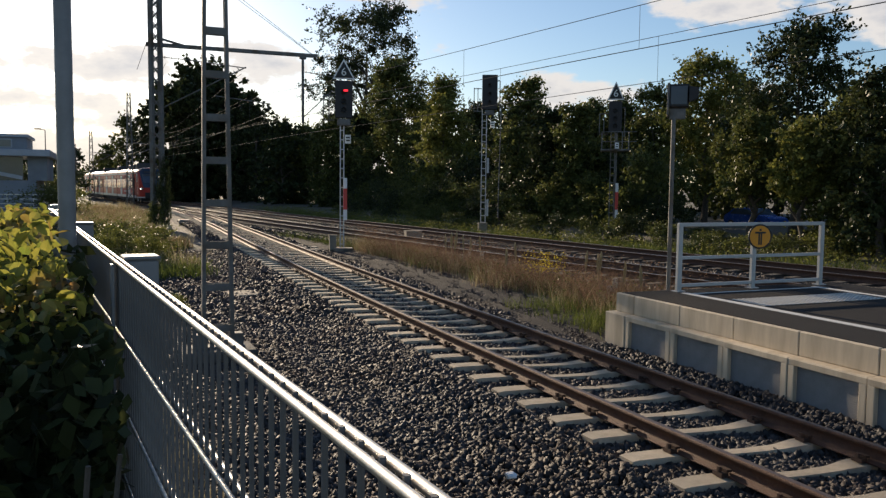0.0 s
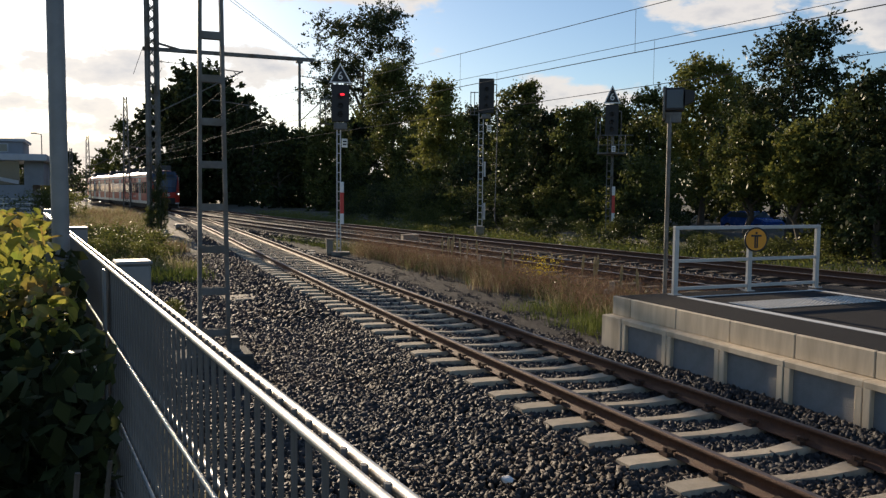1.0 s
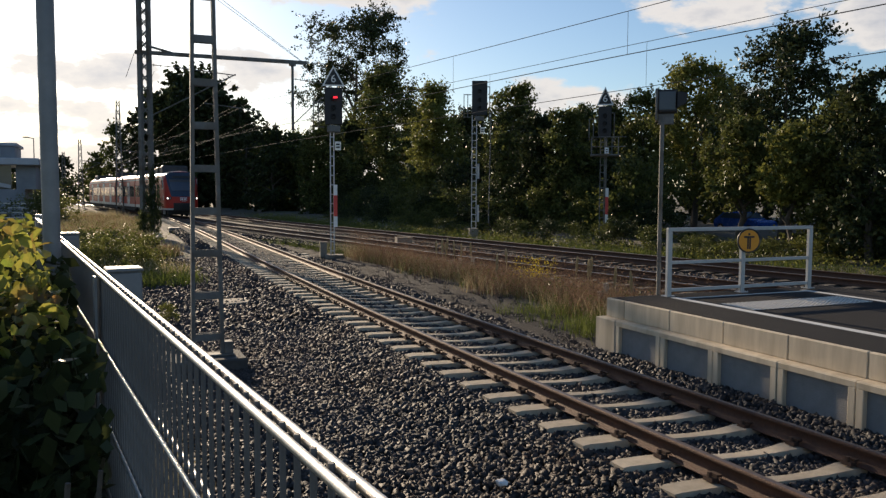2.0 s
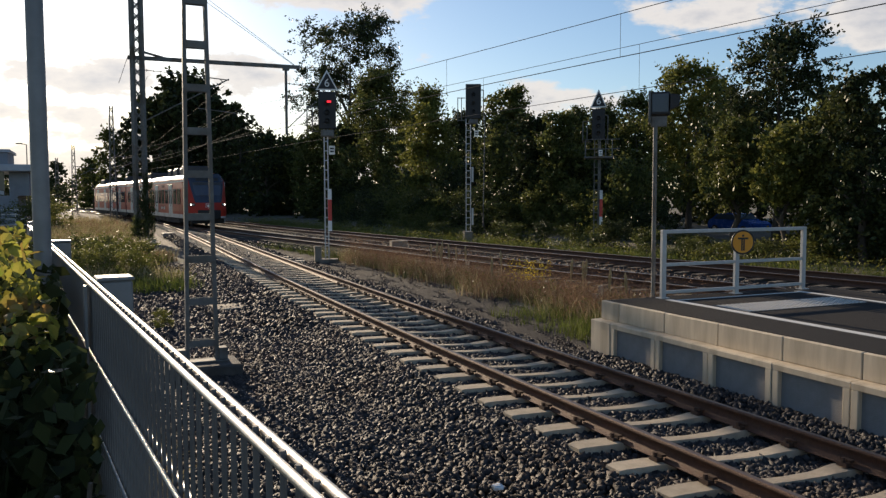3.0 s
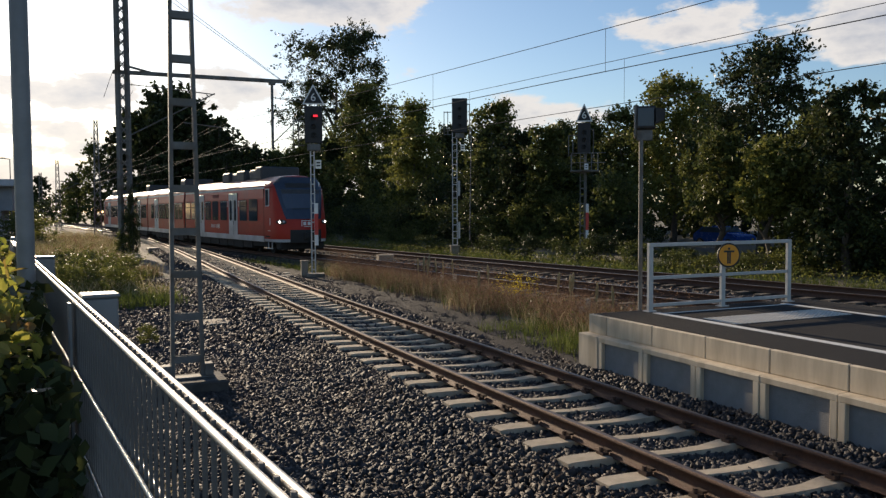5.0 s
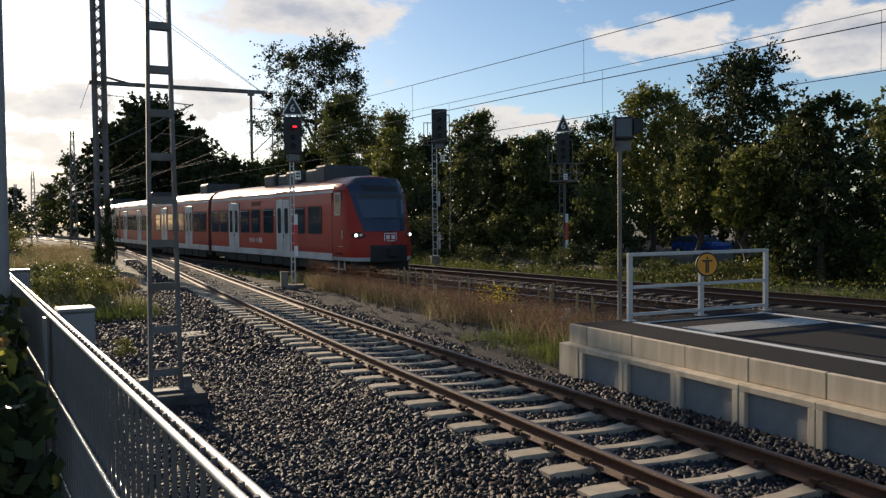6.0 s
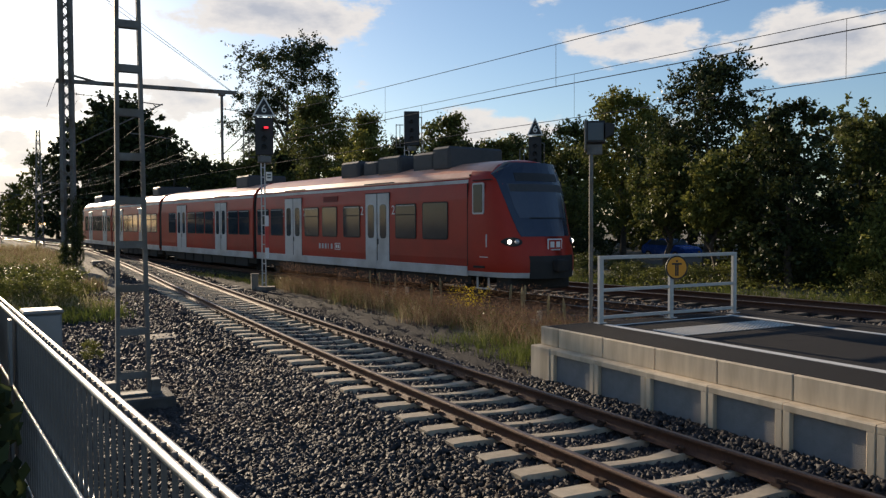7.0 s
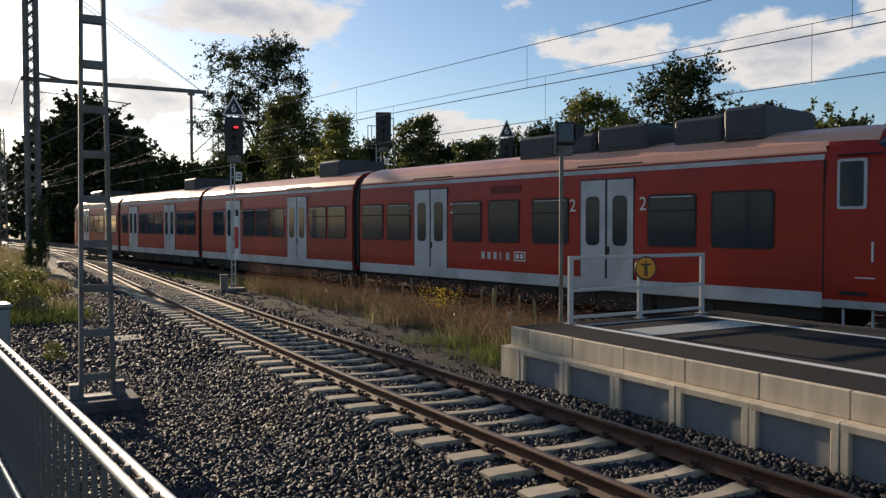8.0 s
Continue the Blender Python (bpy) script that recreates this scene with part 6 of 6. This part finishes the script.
def build_station():
    b = thing("station_building", "grey-blue flat-roofed station building with a glazed upper floor", "building", pose(-9.5, 67.0, -0.4))
    part("wall", boxes(((-14, 0.5, 0), (-0.9, 9, 2.7))), M["render_grey"], b)
    part("roof", boxes(((-14.5, -0.6, 4.6), (0.24, 10, 5.15)), bevel=0.05), M["roof_metal"], b, "light flat roof slab")
    part("pier", boxes(((-1.5, 0.6, 2.7), (-0.1, 8.9, 4.6))), M["render_grey"], b)
    for k in range(5):
        w = part("window", boxes(((-13.8 + k * 2.4, 0.8, 2.7), (-13.8 + k * 2.4 + 0.12, 1.0, 4.6))), M["roof_metal"], b)
        part("pane", boxes(((-13.66 + k * 2.4, 0.86, 2.74), (-11.45 + k * 2.4, 0.92, 4.58))), M["win"], w)
    part("upper_wall", boxes(((-14, 2.0, 5.15), (-1.65, 8, 6.2)), bevel=0.03), M["render_grey"], b)
    part("upper_roof", boxes(((-14.2, 1.8, 6.2), (-1.46, 8.2, 6.44)), bevel=0.03), M["roof_metal"], b)
    for k in range(4):
        w = part("window", boxes(((-4.0 - 1.6 * k, 1.96, 5.35), (-2.7 - 1.6 * k, 2.02, 6.05))), M["roof_metal"], b)
        part("pane", boxes(((-3.92 - 1.6 * k, 1.93, 5.42), (-2.78 - 1.6 * k, 1.97, 5.98))), M["win"], w)
    bm = bmesh.new()
    prism(bm, [(-8.0, 4.0), (-1.9, 2.75), (-1.9, 3.05), (-8.0, 4.3)], 0.55, 0.75, "y")
    part("stair_beam", bm, M["roof_metal"], b)
    for k in range(3):
        part("handrail", boxes(((-14, -3.0, 0.9 + 0.35 * k), (1.2, -2.95, 0.95 + 0.35 * k))), M["galv"], b)
    for k in range(9):
        part("rail_post", boxes(((-13.5 + 1.8 * k, -3.0, 0), (-13.45 + 1.8 * k, -2.95, 1.65))), M["galv"], b)


build_station()


def build_lamp(x, y, h):
    s = thing("street_lamp", "slim street lamp behind the station building", "street lamp", pose(x, y, -0.4))
    bm = bmesh.new()
    tube(bm, (0, 0, 0), (0, 0, h), 0.07, 8, 0.04)
    tube(bm, (0, 0, h), (-0.5, 0, h + 0.08), 0.035, 6)
    part("column", bm, M["mast"], s)
    part("head", boxes(((-0.9, -0.1, h + 0.04), (-0.35, 0.1, h + 0.14)), bevel=0.02), M["mast"], s)


build_lamp(-10.45, 80.0, 7.5)


def build_car_far():
    c = thing("car", "blue parked car half hidden behind bushes", "car", pose(33.1, 34.7, -0.40, 0, 0, 88))
    bm = bmesh.new()
    prof = [(-2.0, 0.35), (-2.05, 0.75), (-1.7, 0.92), (-0.95, 0.98), (-0.3, 1.38), (1.1, 1.42), (1.75, 1.02), (2.05, 0.92), (2.08, 0.4)]
    prism(bm, prof, -0.82, 0.82, "y")
    bmesh.ops.bevel(bm, geom=bm.edges[:], offset=0.08, segments=2, affect="EDGES")
    part("body", bm, M["blue_car"], c, "glossy blue body", smooth=False)
    for s in (-1, 1):
        bm = bmesh.new()
        prism(bm, [(-0.75, 1.0), (-0.28, 1.33), (0.95, 1.36), (1.45, 1.02)], s * 0.80 - 0.03, s * 0.80 + 0.03, "y")
        part("side_window", bm, M["win"], c)
    part("windscreen", bar(bmesh.new(), (-0.92, 0, 1.02), (-0.36, 0, 1.36), 1.35, 0.03), M["win"], c)
    for x in (-1.3, 1.3):
        for s in (-1, 1):
            bm = bmesh.new()
            tube(bm, (x, s * 0.68, 0.32), (x, s * 0.85, 0.32), 0.32, 18)
            w = part("wheel", bm, M["rubber"], c)
            bm = bmesh.new()
            tube(bm, (x, s * 0.84, 0.32), (x, s * 0.865, 0.32), 0.2, 14)
            part("rim", bm, M["galv"], w)


build_car_far()

# ---- crushed stone ----
def stone_field(name, n, x0, x1, y0, y1, zfun, size, seed, label, power=1.0):
    """Angular stones, each a knocked-about block of its own."""
    rng = np.random.default_rng(seed)
    y = y0 + (y1 - y0) * rng.uniform(0, 1, n) ** power
    a, b = x0(y), x1(y)
    x = a + (b - a) * rng.uniform(0, 1, n)
    s = size * rng.uniform(0.6, 1.35, n)
    C = np.stack([x, y, zfun(x, y) + s * 0.10 - 0.018], 1)
    corner = np.array([[-1, -1, -1], [1, -1, -1], [1, 1, -1], [-1, 1, -1], [-1, -1, 1], [1, -1, 1], [1, 1, 1], [-1, 1, 1]], float)
    V = corner[None] * np.array([0.5, 0.5, 0.4])
    V = V * (1 + rng.uniform(-0.42, 0.25, (n, 8, 1))) + rng.uniform(-0.16, 0.16, (n, 8, 3))
    V = V * (s[:, None, None] * rng.uniform(0.7, 1.25, (n, 1, 3)))
    q = rng.normal(size=(n, 4))
    q /= np.linalg.norm(q, axis=1)[:, None]
    w, i, j, k = q.T
    R = np.stack([np.stack([1 - 2 * (j * j + k * k), 2 * (i * j - k * w), 2 * (i * k + j * w)], -1), np.stack([2 * (i * j + k * w), 1 - 2 * (i * i + k * k), 2 * (j * k - i * w)], -1),
                  np.stack([2 * (i * k - j * w), 2 * (j * k + i * w), 1 - 2 * (i * i + j * j)], -1)], 1)
    V = np.einsum("nij,nkj->nki", R, V) + C[:, None, :]
    f = np.array([[0, 3, 2, 1], [4, 5, 6, 7], [0, 1, 5, 4], [1, 2, 6, 5], [2, 3, 7, 6], [3, 0, 4, 7]])
    F = (8 * np.arange(n)[:, None, None] + f[None]).reshape(-1, 4)
    return tagged(new(name, mesh_np(name, V.reshape(-1, 3), F, M["stone"])), label, "ballast", kind="stuff")


def z_near(x, y):
    u = x - track_a(y)
    z = np.where(np.abs(u) < 1.5, np.where(np.abs(u) < 0.7, -0.240, -0.222) + CANT * u, -0.250)
    left = np.clip((-u - 1.45) / 0.8, 0, 1)
    z = np.where(u < -0.7, -0.222 + np.where(u > -1.5, CANT * u, CANT * -1.5 * (1 - left)) - 0.115 * left, z)
    right = np.clip((u - 1.25) / 0.3, 0, 1)
    return np.where(u > 1.25, -0.25 + CANT * 1.25 + np.where(y < 5.25, 0.115, -0.035) * right, z)


stone_field("ballast_stones", 68000, lambda y: fence_x(y) + 0.5, lambda y: np.where(y < 5.25, 1.80, track_a(y) + 1.8), -2.6, 9.0, z_near, 0.046, 1, "loose dark grey crushed stone around the near track")
stone_field("ballast_stones", 25000, lambda y: fence_x(y) + 1.2, lambda y: track_a(y) + 2.0, 9.0, 26.0, z_near, 0.060, 2, "loose dark grey crushed stone around the near track", 1.1)
stone_field("ballast_stones", 5000, lambda y: track_a(y) - 1.9, lambda y: track_a(y) + 1.9, 26.0, 50.0, z_near, 0.08, 3, "crushed stone along the near track farther off")
stone_field("ballast_stones", 10000, lambda y: track_b(y) - 2.0, lambda y: track_b(y) + 2.0, 2.0, 45.0, lambda x, y: np.full_like(x, -0.25), 0.08, 4, "brown-grey crushed stone under the train's track", 1.2)
stone_field("ballast_stones", 8000, lambda y: track_c(y) - 2.0, lambda y: track_c(y) + 2.0, 4.0, 45.0, lambda x, y: np.full_like(x, -0.25), 0.08, 5, "brown-grey crushed stone under the far track", 1.2)
stone_field("ballast_stones", 5000, lambda y: fence_x(y) + 0.05, lambda y: fence_x(y) + 0.6, -3.2, 6.0, z_near, 0.03, 6, "fine gravel along the fence")
stone_field("path_stones", 18000, lambda y: track_a(y) + 1.5, lambda y: track_a(y) + 3.7, 5.4, 26.0, lambda x, y: np.full_like(x, -0.365), 0.026, 7, "small loose stones on the trodden path")



def motions():
    for car, rows in CAR_ROWS:
        walk(car, rows)


motions()
